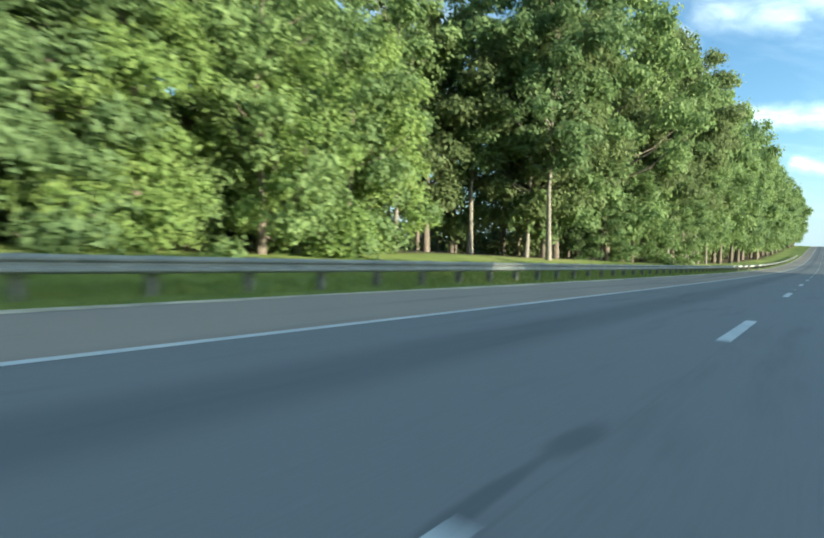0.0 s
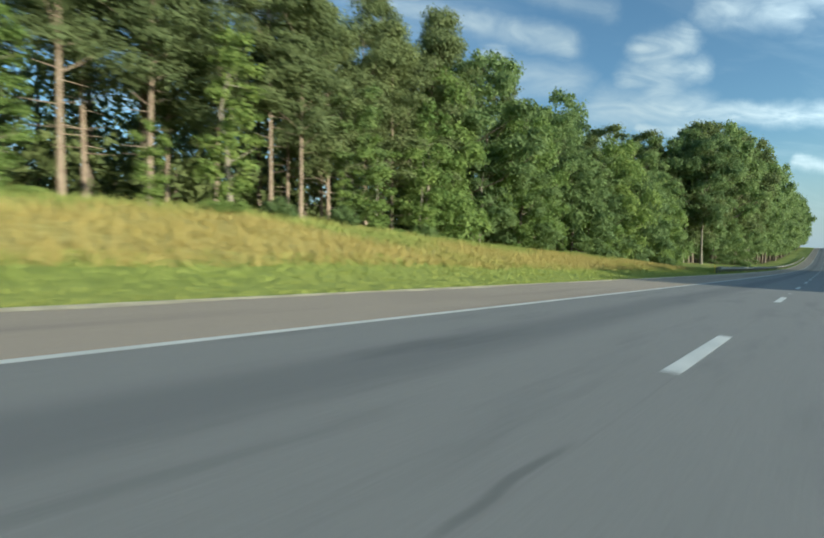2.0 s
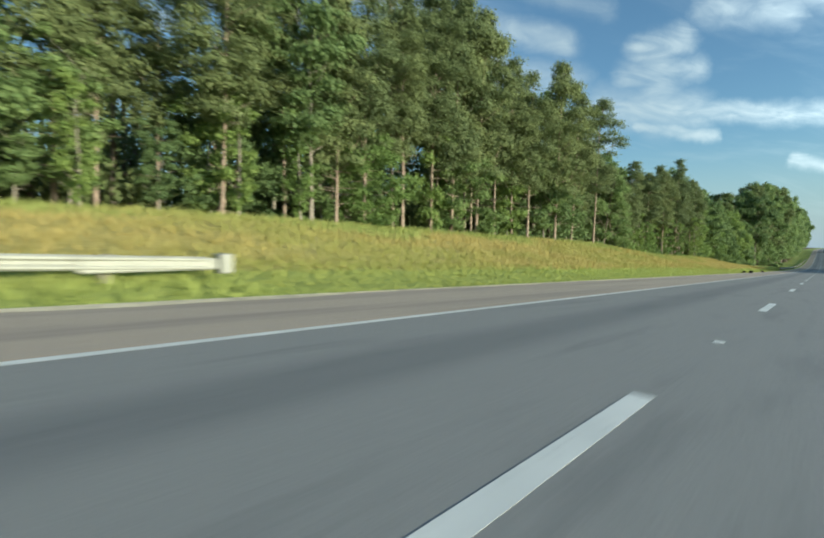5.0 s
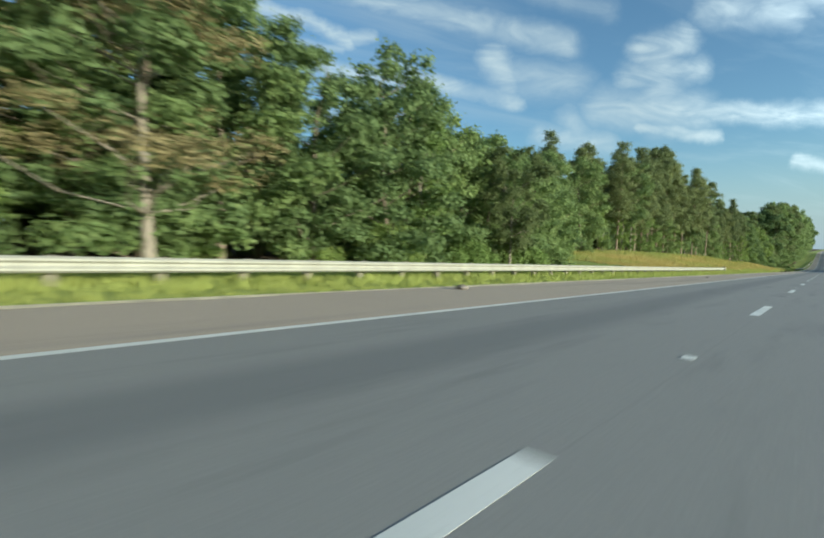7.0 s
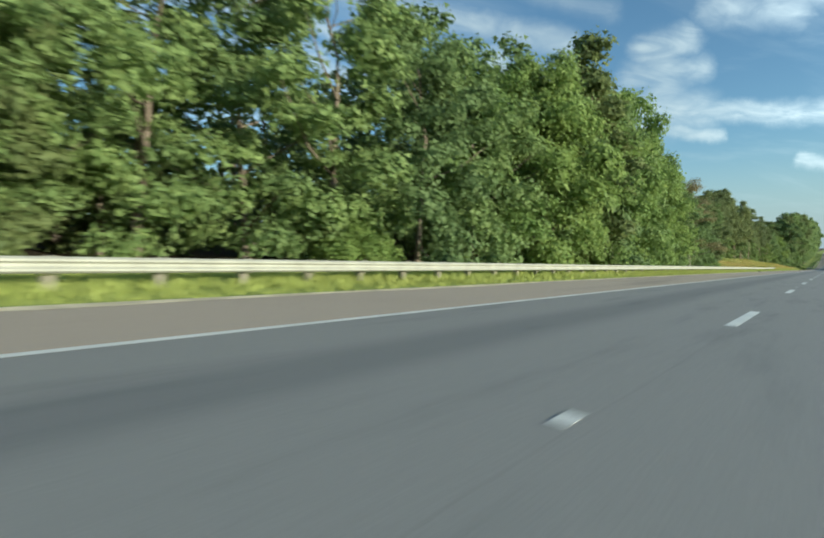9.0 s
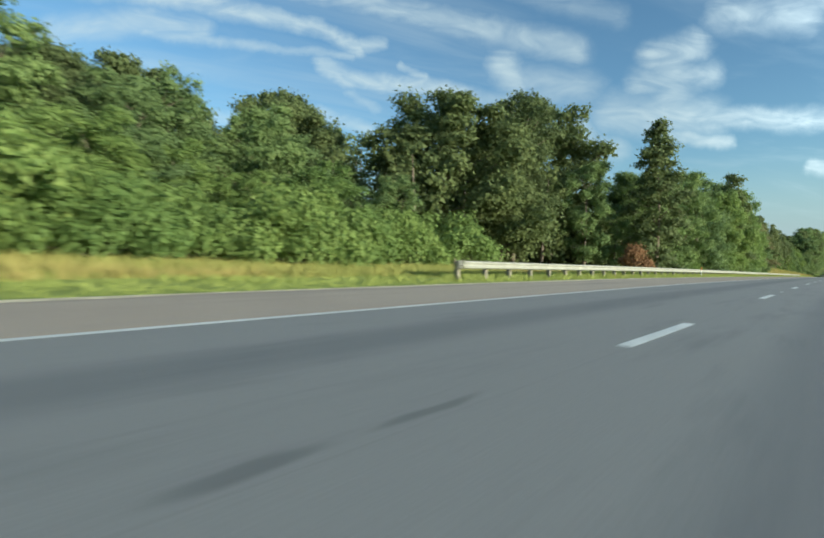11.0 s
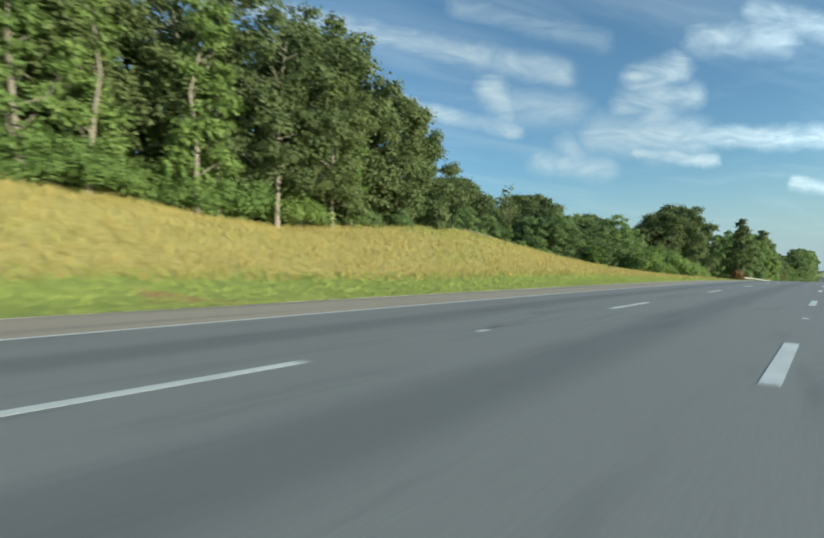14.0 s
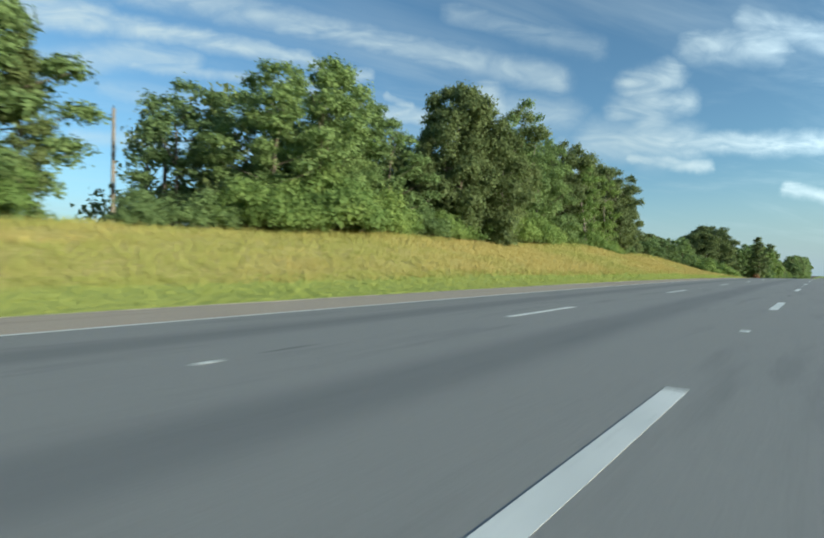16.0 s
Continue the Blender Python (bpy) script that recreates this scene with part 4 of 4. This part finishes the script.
row(-590, -567, 3.6, ["edge3", "edge1", "tall2"], (0.5, 3), (1.0, 1.2))
row(-418, -394, 3.6, ["edge3", "edge1", "edge3"], (10, 18), (0.72, 0.92))
for x, y, k, q in ((-29.6, -467.6, "oak", 0.66), (-40, -411.7, "edge3", 0.62), (-38, -401.5, "oak", 0.54), (-38, -392, "oak", 0.6), (-38, -384, "edge3", 0.85)):
    put(k, x, y, q)
put("rust", -15.4, -342.8, 1.5, 0, 0.75)
put("poplar", -25.6, -567.2, 0.5)
for x, y, k, q in ((-24.6, -570.5, "edge1", 0.95), (-23.6, -569.2, "bush2", 0.7), (-23.8, -572.5, "bush2", 0.9), (-24.2, -562.0, "bush1", 0.7)):
    put(k, x, y, q)
put("vine", -23.4, -545.0, 1.0)
put("vine", -23.8, -549.5, 1.15)
put("vine", -23.6, -553.5, 0.85)
put("dead", -13.9, -252.8, 0.72, 0, 1.6)
put("dead", -16.0, -288.0, 0.5)

# far trees behind the houses
for x, y, k, s in ((-106, -421, "oak", 0.78), (-141, -430.6, "oak", 0.82), (-150, -436, "edge3", 0.8), (-165, -425, "oak", 0.9), (-128, -452, "edge3", 0.75), (-185, -444, "oak", 0.9)):
    put(k, x, y, s)

for k, m in used.items():
    protos[k].matrix_basis = m


def woods(name, spots, seed, label, m=7):
    """The deep wood as one mesh: plain stems and crowns of larger sprays."""
    rng = np.random.default_rng(seed)
    cs, os, stems = [], [], []
    for x, y, H, R, base in spots:
        z0 = float(ground_z(x, y))
        n = int((14 + 4 * R) * min(1.3, 0.35 + H / 16))
        for i in range(n):
            u = rng.random()
            h = base + (H - base) * u
            env = R * max(0.2, math.sin(math.pi * (0.12 + 0.85 * u))) ** 0.7
            t, q = rng.uniform(0, 6.28), rng.uniform(0.3, 1) ** 0.6
            c = np.array([x + env * q * math.cos(t), y + env * q * math.sin(t), z0 + h])
            d = rng.normal(size=(m, 3))
            d /= np.linalg.norm(d, axis=1, keepdims=True)
            cs.append(c + d * (rng.uniform(0.9, 1.6) * (0.5 + 0.5 * rng.random(m)))[:, None])
            os.append(d)
        stems.append(tube([(x, y, z0 - 0.4), (x + rng.normal(0, 0.2), y, z0 + H * 0.5), (x + rng.normal(0, 0.3), y, z0 + H * 0.9)], [0.24, 0.17, 0.05], 5))
    V, F = leaves(rng, np.concatenate(cs), np.concatenate(os), 0.68, 0.6)
    ob = tagged(new(name), label, "woodland", kind="stuff")
    shared("foliage", mesh_np("foliage", V, F, LEAF_DARK), ob)
    v, f = joined(stems)
    shared("stems", mesh_np("stems", v, f, BARK, True), ob)
    for c in ob.children:
        tagged(c, kind="stuff")
    return ob


spots = []
y = -595.0
while y < 450:
    ex = float(edge_x(y))
    hs = float(np.interp(y, WOOD_Y, WOOD_H))
    if not (-462 < y < -372) and not (-568 < y < -557):
        for o in (9, 16, 24, 33, 42, 52) if -200 < y < -40 else (9, 16, 24):
            H = hs * rp.uniform(0.7, 0.88)
            spots.append((ex - o + rp.uniform(-2.5, 2.5), y + rp.uniform(-2, 2), H, rp.uniform(2.4, 3.4), rp.uniform(1.0, 3.0) if not (-196 < y < -46) else 0.12 * H))
        for o in (8, 13, 19, 26, 34, 42):
            if 15 < y < 40 and o < 30:
                continue
            spots.append((ex - o + rp.uniform(-2, 2), y + rp.uniform(-3, 3), rp.uniform(3.0, 5.5), rp.uniform(2.6, 3.6), 0.3))
    y += 6.0
for k in range(70):
    spots.append((rp.uniform(-88, -56), rp.uniform(-408, -330), rp.uniform(17, 20.5), rp.uniform(3, 4), rp.uniform(0.5, 2)))
for k in range(16):
    spots.append((rp.uniform(-58, -40), rp.uniform(-372, -325), rp.uniform(12.5, 16.5), rp.uniform(3, 4), rp.uniform(0.5, 2)))
woods("woods", spots, 5, "deep mixed woodland behind the roadside trees")
# trees on the far side of the highway, whose shade falls across it at the start
spots = []
y = -44.0
while y < 430:
    for x in (31, 36, 41) if y < 70 else (32,):
        spots.append((x + rp.uniform(-1.5, 1.5), y + rp.uniform(-1.2, 1.2), (9.4 if y > -16 else 8.7) * rp.uniform(0.94, 1.04), rp.uniform(3.4, 4.2), 0.3))
    y += 2.7 if y < 70 else 7.0
woods("far_woods", spots, 6, "line of green broadleaf trees across the highway", 18)


# ---------------- grass ----------------
def blades(rng, X, Y, h, w, n_per):
    X, Y, h = np.repeat(X, n_per), np.repeat(Y, n_per), np.repeat(h, n_per) * rng.uniform(0.6, 1.25, len(X) * n_per)
    X, Y = X + rng.normal(0, 0.09, len(X)), Y + rng.normal(0, 0.09, len(Y))
    Z = ground_z(X, Y) - 0.03
    t = rng.uniform(0, 6.28, len(X))
    dx, dy = np.cos(t) * w, np.sin(t) * w
    lx, ly = rng.normal(0, 0.28, len(X)) * h, rng.normal(0, 0.28, len(X)) * h
    V = np.stack([np.stack([X - dx, Y - dy, Z], 1), np.stack([X + dx, Y + dy, Z], 1), np.stack([X + lx, Y + ly, Z + h], 1)], 1).reshape(-1, 3)
    return V, np.arange(len(V)).reshape(-1, 3)


rg = np.random.default_rng(9)
n = 75000
Y = rg.uniform(-585, 60, n)
px = pave_x(Y)
X = px - 0.06 - 0.08 * np.sin(Y * 0.9) - rg.random(n) * 5.4
railed = ((Y > -384) & (Y < -181)) | (Y > -18)
V, F = blades(rg, X, Y, 0.055 + 0.09 * np.clip((px - X) / 3, 0, 1) + 0.13 * railed * np.clip((px - X - 0.5) / 0.5, 0, 1), 0.022, 3)
tagged(new("mown_grass", mesh_np("mown_grass", V, F, GRASS_MOWN)), "short green mown grass beside the shoulder", "grass", kind="stuff")
n = 150000
Y = rg.uniform(-588, -12, n)
ex, px = edge_x(Y), pave_x(Y)
u = rg.random(n)
X = px - 3.9 - u * (px - 3.9 - ex + 0.8)
keep = ((np.interp(Y, BANK_Y, BANK_H) > 0.9) | ((Y > -420) & (Y < -366))) & (X > ex - 1.5)
X, Y, ex = X[keep], Y[keep], ex[keep]
# weeds and young green growth reach out from the wood
reach = np.where(Y > -215, 4.2, np.where(Y > -462, 1.2, 1.8)) * (1 + 0.45 * np.sin(Y * 0.37) + 0.35 * np.sin(Y * 0.11 + 1)) + rg.normal(0, 0.7, len(Y))
weedy = X - ex < reach
for key, pick, mat, label in (("tall_grass", ~weedy, GRASS_TALL, "tall dry golden grass on the bank"), ("weedy_grass", weedy, GRASS_WEEDY, "rank green grass and weeds along the wood's edge")):
    V, F = blades(rg, X[pick], Y[pick], 0.2 + 0.26 * rg.random(int(pick.sum())), 0.019, 3)
    tagged(new(key, mesh_np(key, V, F, mat)), label, "grass", kind="stuff")

# ---------------- guard rails ----------------
def beam_mesh(length):
    """A W-beam panel with its two corrugations, 3 mm thick, along y."""
    prof = [(0.0, 0.0), (0.03, 0.01), (0.08, 0.045), (0.08, 0.085), (0.02, 0.13), (0.02, 0.18), (0.08, 0.225), (0.08, 0.265), (0.03, 0.30), (0.0, 0.31)]
    V, F = [], []
    k = len(prof)
    for th in (0.0, -0.004):
        for yy in (0.0, length):
            V += [(a + th, yy, b) for a, b in prof]
    for s in (0, 2 * k):
        for i in range(k - 1):
            F.append((s + i, s + i + 1, s + k + i + 1, s + k + i))
    return mesh_np("beam", V, F, STEEL)


def post_mesh():
    """A square timber post, its top a little above the beam's middle."""
    bm = bmesh.new()
    box(bm, (0.19, 0.16, 1.15), (0, 0, 0.18), 0.012)
    me = bpy.data.meshes.new("post")
    bm.to_mesh(me)
    bm.free()
    me.materials.append(WOOD_PALE)
    return me


def block_mesh():
    bm = bmesh.new()
    box(bm, (0.19, 0.14, 0.34), (0, 0, 0), 0.01)
    me = bpy.data.meshes.new("spacer_block")
    bm.to_mesh(me)
    bm.free()
    me.materials.append(WOOD_PALE)
    return me


BEAM, POST, BLOCK = beam_mesh(3.83), post_mesh(), block_mesh()


def guard_rail(y0, y1, fx, base, label):
    """Panels, posts and spacers from y0 up to y1; the panel face looks to the road."""
    rail = thing("guard_rail", label, "guard rail", "highway guard rails")
    y = y0
    while y < y1:
        ya = y + 3.81
        xa, xb = fx(y), fx(ya)
        za, zb = float(road_z(y)) + base(y), float(road_z(ya)) + base(ya)
        m = Matrix.Translation((xa, y, za)) @ Euler((math.atan2(zb - za, 3.81), 0, -math.atan2(xb - xa, 3.81))).to_matrix().to_4x4()
        shared("beam", BEAM, rail, m)
        for q in (0.0, 1.905):
            xq = fx(y + q)
            zq = float(road_z(y + q)) + base(y + q)
            shared("post", POST, rail, pose(xq - 0.30, y + q, zq - 0.48))
            shared("spacer_block", BLOCK, rail, pose(xq - 0.11, y + q, zq + 0.155))
        y = ya
    return rail


def rail_nose(rail, y, fx, base, kind):
    z = float(road_z(y)) + base(y)
    bm = bmesh.new()
    if kind == "curl":
        # the panel rolled round its end
        ring = 9
        for i in range(ring):
            a = math.pi * 1.15 * i / (ring - 1)
            r = 0.16
            for b in (0.0, 0.15, 0.31):
                bm.verts.new((-r + r * math.cos(a) + (0.06 if b == 0.15 else 0), -r * 1.6 * math.sin(a), b))
        bm.verts.ensure_lookup_table()
        for i in range(ring - 1):
            for j in range(2):
                bm.faces.new([bm.verts[i * 3 + j], bm.verts[(i + 1) * 3 + j], bm.verts[(i + 1) * 3 + j + 1], bm.verts[i * 3 + j + 1]])
        bmesh.ops.solidify(bm, geom=bm.faces[:], thickness=0.004)
    else:
        box(bm, (0.34, 0.5, 0.40), (-0.02, 0.12, 0.155), 0.03)
        box(bm, (0.10, 1.1, 0.20), (-0.02, 0.7, 0.155), 0.02)
    o = part("end_piece", bm, STEEL, rail, "blunt galvanised end terminal")
    o.matrix_basis = pose(fx(y), y, z)
    return o


fx1 = lambda y: -7.95 + 0 * y
fx2 = lambda y: float(np.interp(y, [-386, -376, -330, -210, -180], [-9.3, -9.1, -9.3, -9.45, -9.5]))
base1 = lambda y: 0.42
base2 = lambda y: float(np.interp(y, [-384, -375, -300, -204, -182], [0.44, 0.41, 0.29, 0.29, 0.36]))
r1 = guard_rail(-18.2, 240, fx1, base1, "galvanised steel W-beam guard rail on short posts")
rail_nose(r1, -18.4, fx1, base1, "box")
r2 = guard_rail(-383.6, -184.2, fx2, base2, "galvanised steel W-beam guard rail with square end terminal")
rail_nose(r2, -383.6, fx2, base2, "curl")
bm = bmesh.new()
box(bm, (0.40, 0.30, 0.46), (0, 0.15, 0.16), 0.03)
box(bm, (0.12, 2.75, 0.26), (0.0, -1.3, 0.155), 0.03)
hd = part("end_terminal", bm, STEEL, r2, "square impact head of the rail")
hd.matrix_basis = pose(-9.5, -181.4, float(road_z(-181.4)) + 0.36)
bm = bmesh.new()
for i in range(3):
    box(bm, (0.30, 0.006, 0.07), (0, 0.305, 0.04 + 0.12 * i), 0, None)
st = part("marker_stripe", bm, DARK_METAL, hd, "black hazard stripes")


# ---------------- marker posts and litter ----------------
def marker_post(x, y, h, col, label, body=None):
    ob = thing("marker_post", label, "marker post", "roadside marker posts", m=pose(x, y, float(ground_z(x, y)) - 0.05))
    bm = bmesh.new()
    box(bm, (0.05, 0.11, h), (0, 0, h / 2), 0.012)
    part("post", bm, body or WHITE_PLASTIC, ob)
    bm = bmesh.new()
    box(bm, (0.06, 0.12, h * 0.28), (0, 0, h * 0.86), 0.012)
    part("reflector", bm, col, ob, "reflective coloured sleeve")
    return ob


marker_post(-28.3, -192.2, 1.2, ORANGE, "white flexible marker post with red-orange top in grass")
marker_post(-8.15, -20.4, 1.05, YELLOW_PAINT, "slim yellow marker post in front of the rail end", body=YELLOW_PAINT)
marker_post(-8.6, -344.5, 0.95, ORANGE, "small white and orange marker post by the rail")


def tyre_shred(x, y, L, seed, label):
    """A curled strip of tread with torn edges."""
    rng = np.random.default_rng(seed)
    bm = bmesh.new()
    n = 14
    rows_ = []
    for i in range(n):
        u = i / (n - 1)
        a = (u - 0.5) * 2.6
        cx, cz = L * 0.42 * math.sin(a), 0.10 + L * 0.26 * (1 - math.cos(a)) * (0.5 + 0.8 * u)
        rows_.append([bm.verts.new((w * (0.22 + rng.uniform(-0.05, 0.05)), cx + rng.uniform(-0.02, 0.02), cz + 0.04 * abs(w))) for w in (-1, -0.4, 0.4, 1)])
    for a, b in zip(rows_, rows_[1:]):
        for k in range(3):
            bm.faces.new((a[k], a[k + 1], b[k + 1], b[k]))
    bmesh.ops.solidify(bm, geom=bm.faces[:], thickness=0.03)
    me = bpy.data.meshes.new("tyre_shred")
    bm.to_mesh(me)
    bm.free()
    me.materials.append(RUBBER)
    ob = tagged(new("tyre_shred", me), label, "tyre scrap", "shoulder litter")
    zmin = min(v.co.z for v in me.vertices)
    ob.matrix_basis = pose(x, y, max(float(ground_z(x, y)), float(road_z(y))) - zmin + 0.002, 0, 0, rng.uniform(-25, 25))
    return ob


tyre_shred(-6.7, -105.2, 1.25, 3, "torn black truck tyre tread on the shoulder edge")
tyre_shred(-7.6, -104.6, 0.9, 6, "piece of torn black tyre in the grass")
tyre_shred(-6.75, -86.4, 1.1, 4, "thin curled black tyre strip on the shoulder edge")


def rock(x, y, r, seed):
    rng = np.random.default_rng(seed)
    bm = bmesh.new()
    bmesh.ops.create_icosphere(bm, subdivisions=2, radius=r)
    for v in bm.verts:
        v.co *= 1 + rng.uniform(-0.18, 0.18)
        v.co.z *= 0.55
    me = bpy.data.meshes.new("rock")
    bm.to_mesh(me)
    bm.free()
    me.materials.append(STONE)
    ob = tagged(new("rock", me), "small brown stone lying on the shoulder", "rock", "shoulder litter")
    ob.matrix_basis = pose(x, y, float(road_z(y)) + 0.3 * r, 0, 0, seed * 40)


rock(-6.3, -247.7, 0.16, 1)
rock(-5.5, -217.9, 0.12, 2)
rock(-6.3, -508.0, 0.11, 3)


# ---------------- hilltop: fence, billboard, sheds, pole ----------------
def fence():
    ob = thing("wooden_fence", "weathered grey wooden post and rail fence", "fence")
    pts = [(-31.2 + 0.02 * i, -427.3 - 2.6 * i) for i in range(12)]
    bmp = bmesh.new()
    box(bmp, (0.13, 0.13, 1.25), (0, 0, 0.42), 0.015)
    me = bpy.data.meshes.new("post")
    bmp.to_mesh(me)
    bmp.free()
    me.materials.append(WOOD_GREY)
    zs = [float(ground_z(x, y)) for x, y in pts]
    for (x, y), z in zip(pts, zs):
        shared("post", me, ob, pose(x, y, z, 0, 0, 7 * math.sin(y)))
    for i, (a, b, za, zb) in enumerate(zip(pts, pts[1:], zs, zs[1:])):
        for h in ((0.8, 0.42) if i in (5, 8) else (0.7 + 0.12 * math.sin(3 * i),) if 2 < i < 11 else ()):
            d = Vector((b[0] - a[0], b[1] - a[1], zb - za))
            bm = bmesh.new()
            box(bm, (0.05, d.length + 0.2, 0.085), (0, 0, 0), 0.01)
            r = part("rail", bm, WOOD_GREY, ob)
            r.matrix_basis = Matrix.Translation(((a[0] + b[0]) / 2 + 0.09, (a[1] + b[1]) / 2, (za + zb) / 2 + h)) @ d.to_track_quat("Y", "Z").to_matrix().to_4x4()


fence()


def billboard(x, y, turn):
    z = float(ground_z(x, y))
    ob = thing("billboard", "faded red and white billboard on a dark frame", "billboard", m=pose(x, y, z, 0, 0, turn))
    W, H, b = 9.5, 3.0, 1.0
    bm = bmesh.new()
    box(bm, (W, 0.08, H), (0, 0, b + H / 2), 0.01)
    p = part("panel", bm, WHITE_PANEL, ob)
    for z0, h in ((b + 0.15 + 0.95 / 2, 0.95), (b + H - 0.55, 0.85)):
        bm = bmesh.new()
        box(bm, (W - 0.1, 0.02, h), (0, 0.055, z0))
        part("red_band", bm, RED_PANEL, p, "faded red painted band")
    for k in range(5):
        bm = bmesh.new()
        box(bm, (0.14, 0.16, b + H - 0.1), (-W / 2 + 0.6 + k * (W - 1.2) / 4, -0.14, (b + H - 0.1) / 2 - 0.2), 0.01)
        part("upright", bm, WOOD_GREY, ob, "brown timber upright")
    for k in range(3):
        bm = bmesh.new()
        box(bm, (W - 0.2, 0.08, 0.14), (0, -0.26, b + 0.3 + k * 1.3), 0.01)
        part("brace", bm, WOOD_GREY, ob)
    return ob


billboard(-43.2, -448.7, -28.2)


def gable_shed(name, x, y, turn, w, d, h, rise, wall_m, roof_m, label, drop=0.3):
    z = float(ground_z(x, y)) - drop
    ob = thing(name, label, "shed", m=pose(x, y, z, 0, 0, turn))
    bm = bmesh.new()
    v = [bm.verts.new(p) for p in ((-w / 2, -d / 2, 0), (w / 2, -d / 2, 0), (w / 2, d / 2, 0), (-w / 2, d / 2, 0), (-w / 2, -d / 2, h), (w / 2, -d / 2, h), (w / 2, d / 2, h), (-w / 2, d / 2, h), (-w / 2, 0, h + rise), (w / 2, 0, h + rise))]
    for f in ((0, 1, 5, 4), (2, 3, 7, 6), (1, 2, 6, 9, 5), (3, 0, 4, 8, 7), (3, 2, 1, 0), (4, 5, 9, 8), (6, 7, 8, 9)):
        bm.faces.new([v[i] for i in f])
    part("wall", bm, wall_m, ob)
    sl = math.hypot(d / 2 + 0.3, rise)
    for s in (-1, 1):
        bm = bmesh.new()
        box(bm, (w + 0.5, sl + 0.1, 0.09), (0, s * (d / 4 + 0.1), h + rise / 2 + 0.03), 0.01, Matrix.Rotation(-s * math.atan2(rise, d / 2), 4, "X"))
        part("roof", bm, roof_m, ob, "ribbed sloping roof")
    bm = bmesh.new()
    box(bm, (0.05, 1.1, 2.0), (w / 2 + 0.02, 0, 1.0), 0.01)
    part("door", bm, WHITE_PANEL, ob, "pale plain door")
    bm = bmesh.new()
    box(bm, (1.6, 0.05, 2.1), (w * 0.2, -d / 2 - 0.02, 1.05), 0.01)
    part("door", bm, WHITE_PANEL, ob)
    return ob


gable_shed("storage_building", -92.0, -438.2, 92, 9.0, 6.0, 2.6, 1.9, CREAM, ROOF_GREEN, "cream storage building with a grey-green roof")
gable_shed("garden_shed", -88.0, -429.6, 5, 3.4, 3.6, 2.3, 0.8, CREAM, ROOF_GREEN, "small cream garden shed on the hill")


def utility_pole(x, y):
    z = float(ground_z(x, y)) - 0.6
    ob = thing("utility_pole", "weathered wooden utility pole in a woodland gap", "utility pole", m=pose(x, y, z))
    bm = bmesh.new()
    cyl(bm, 0.17, 10, (0, 0, 5.0), 0.11, 10)
    part("pole", bm, WOOD_GREY, ob)
    bm = bmesh.new()
    cyl(bm, 0.06, 0.25, (0, 0, 10.1), 0.03, 8)
    part("pole_cap", bm, DARK_METAL, ob)


utility_pole(-36.0, -560.0)


# ---------------- far truck ----------------
def truck(x, y):
    ob = thing("truck", "pale box truck with a dark windscreen far back on the road", "truck", m=pose(x, y, float(road_z(y)), _sl(y), 0, 0))
    bm = bmesh.new()
    box(bm, (2.5, 9.0, 2.8), (0, 5.6, 2.4), 0.06)
    part("cargo_box", bm, WHITE_PANEL, ob)
    bm = bmesh.new()
    box(bm, (2.4, 2.1, 2.3), (0, -0.1, 1.75), 0.18)
    cab = part("cab", bm, BLUE_PAINT, ob)
    bm = bmesh.new()
    box(bm, (2.1, 0.05, 0.8), (0, -1.16, 2.2), 0.02)
    part("windscreen", bm, GLASS_DARK, cab)
    for s in (-0.8, 0.8):
        bm = bmesh.new()
        box(bm, (0.35, 0.05, 0.2), (s, -1.16, 1.0), 0.02)
        part("headlight", bm, WHITE_PLASTIC, cab)
    for yy in (0.1, 6.6, 8.4):
        for s in (-1.05, 1.05):
            bm = bmesh.new()
            cyl(bm, 0.5, 0.3, (s, yy, 0.5), None, 18, Matrix.Rotation(math.pi / 2, 4, "Y"))
            w = part("wheel", bm, RUBBER, ob)
            bm = bmesh.new()
            cyl(bm, 0.26, 0.34, (s, yy, 0.5), None, 12, Matrix.Rotation(math.pi / 2, 4, "Y"))
            part("rim", bm, STEEL, w)


truck(1.9, 372.0)
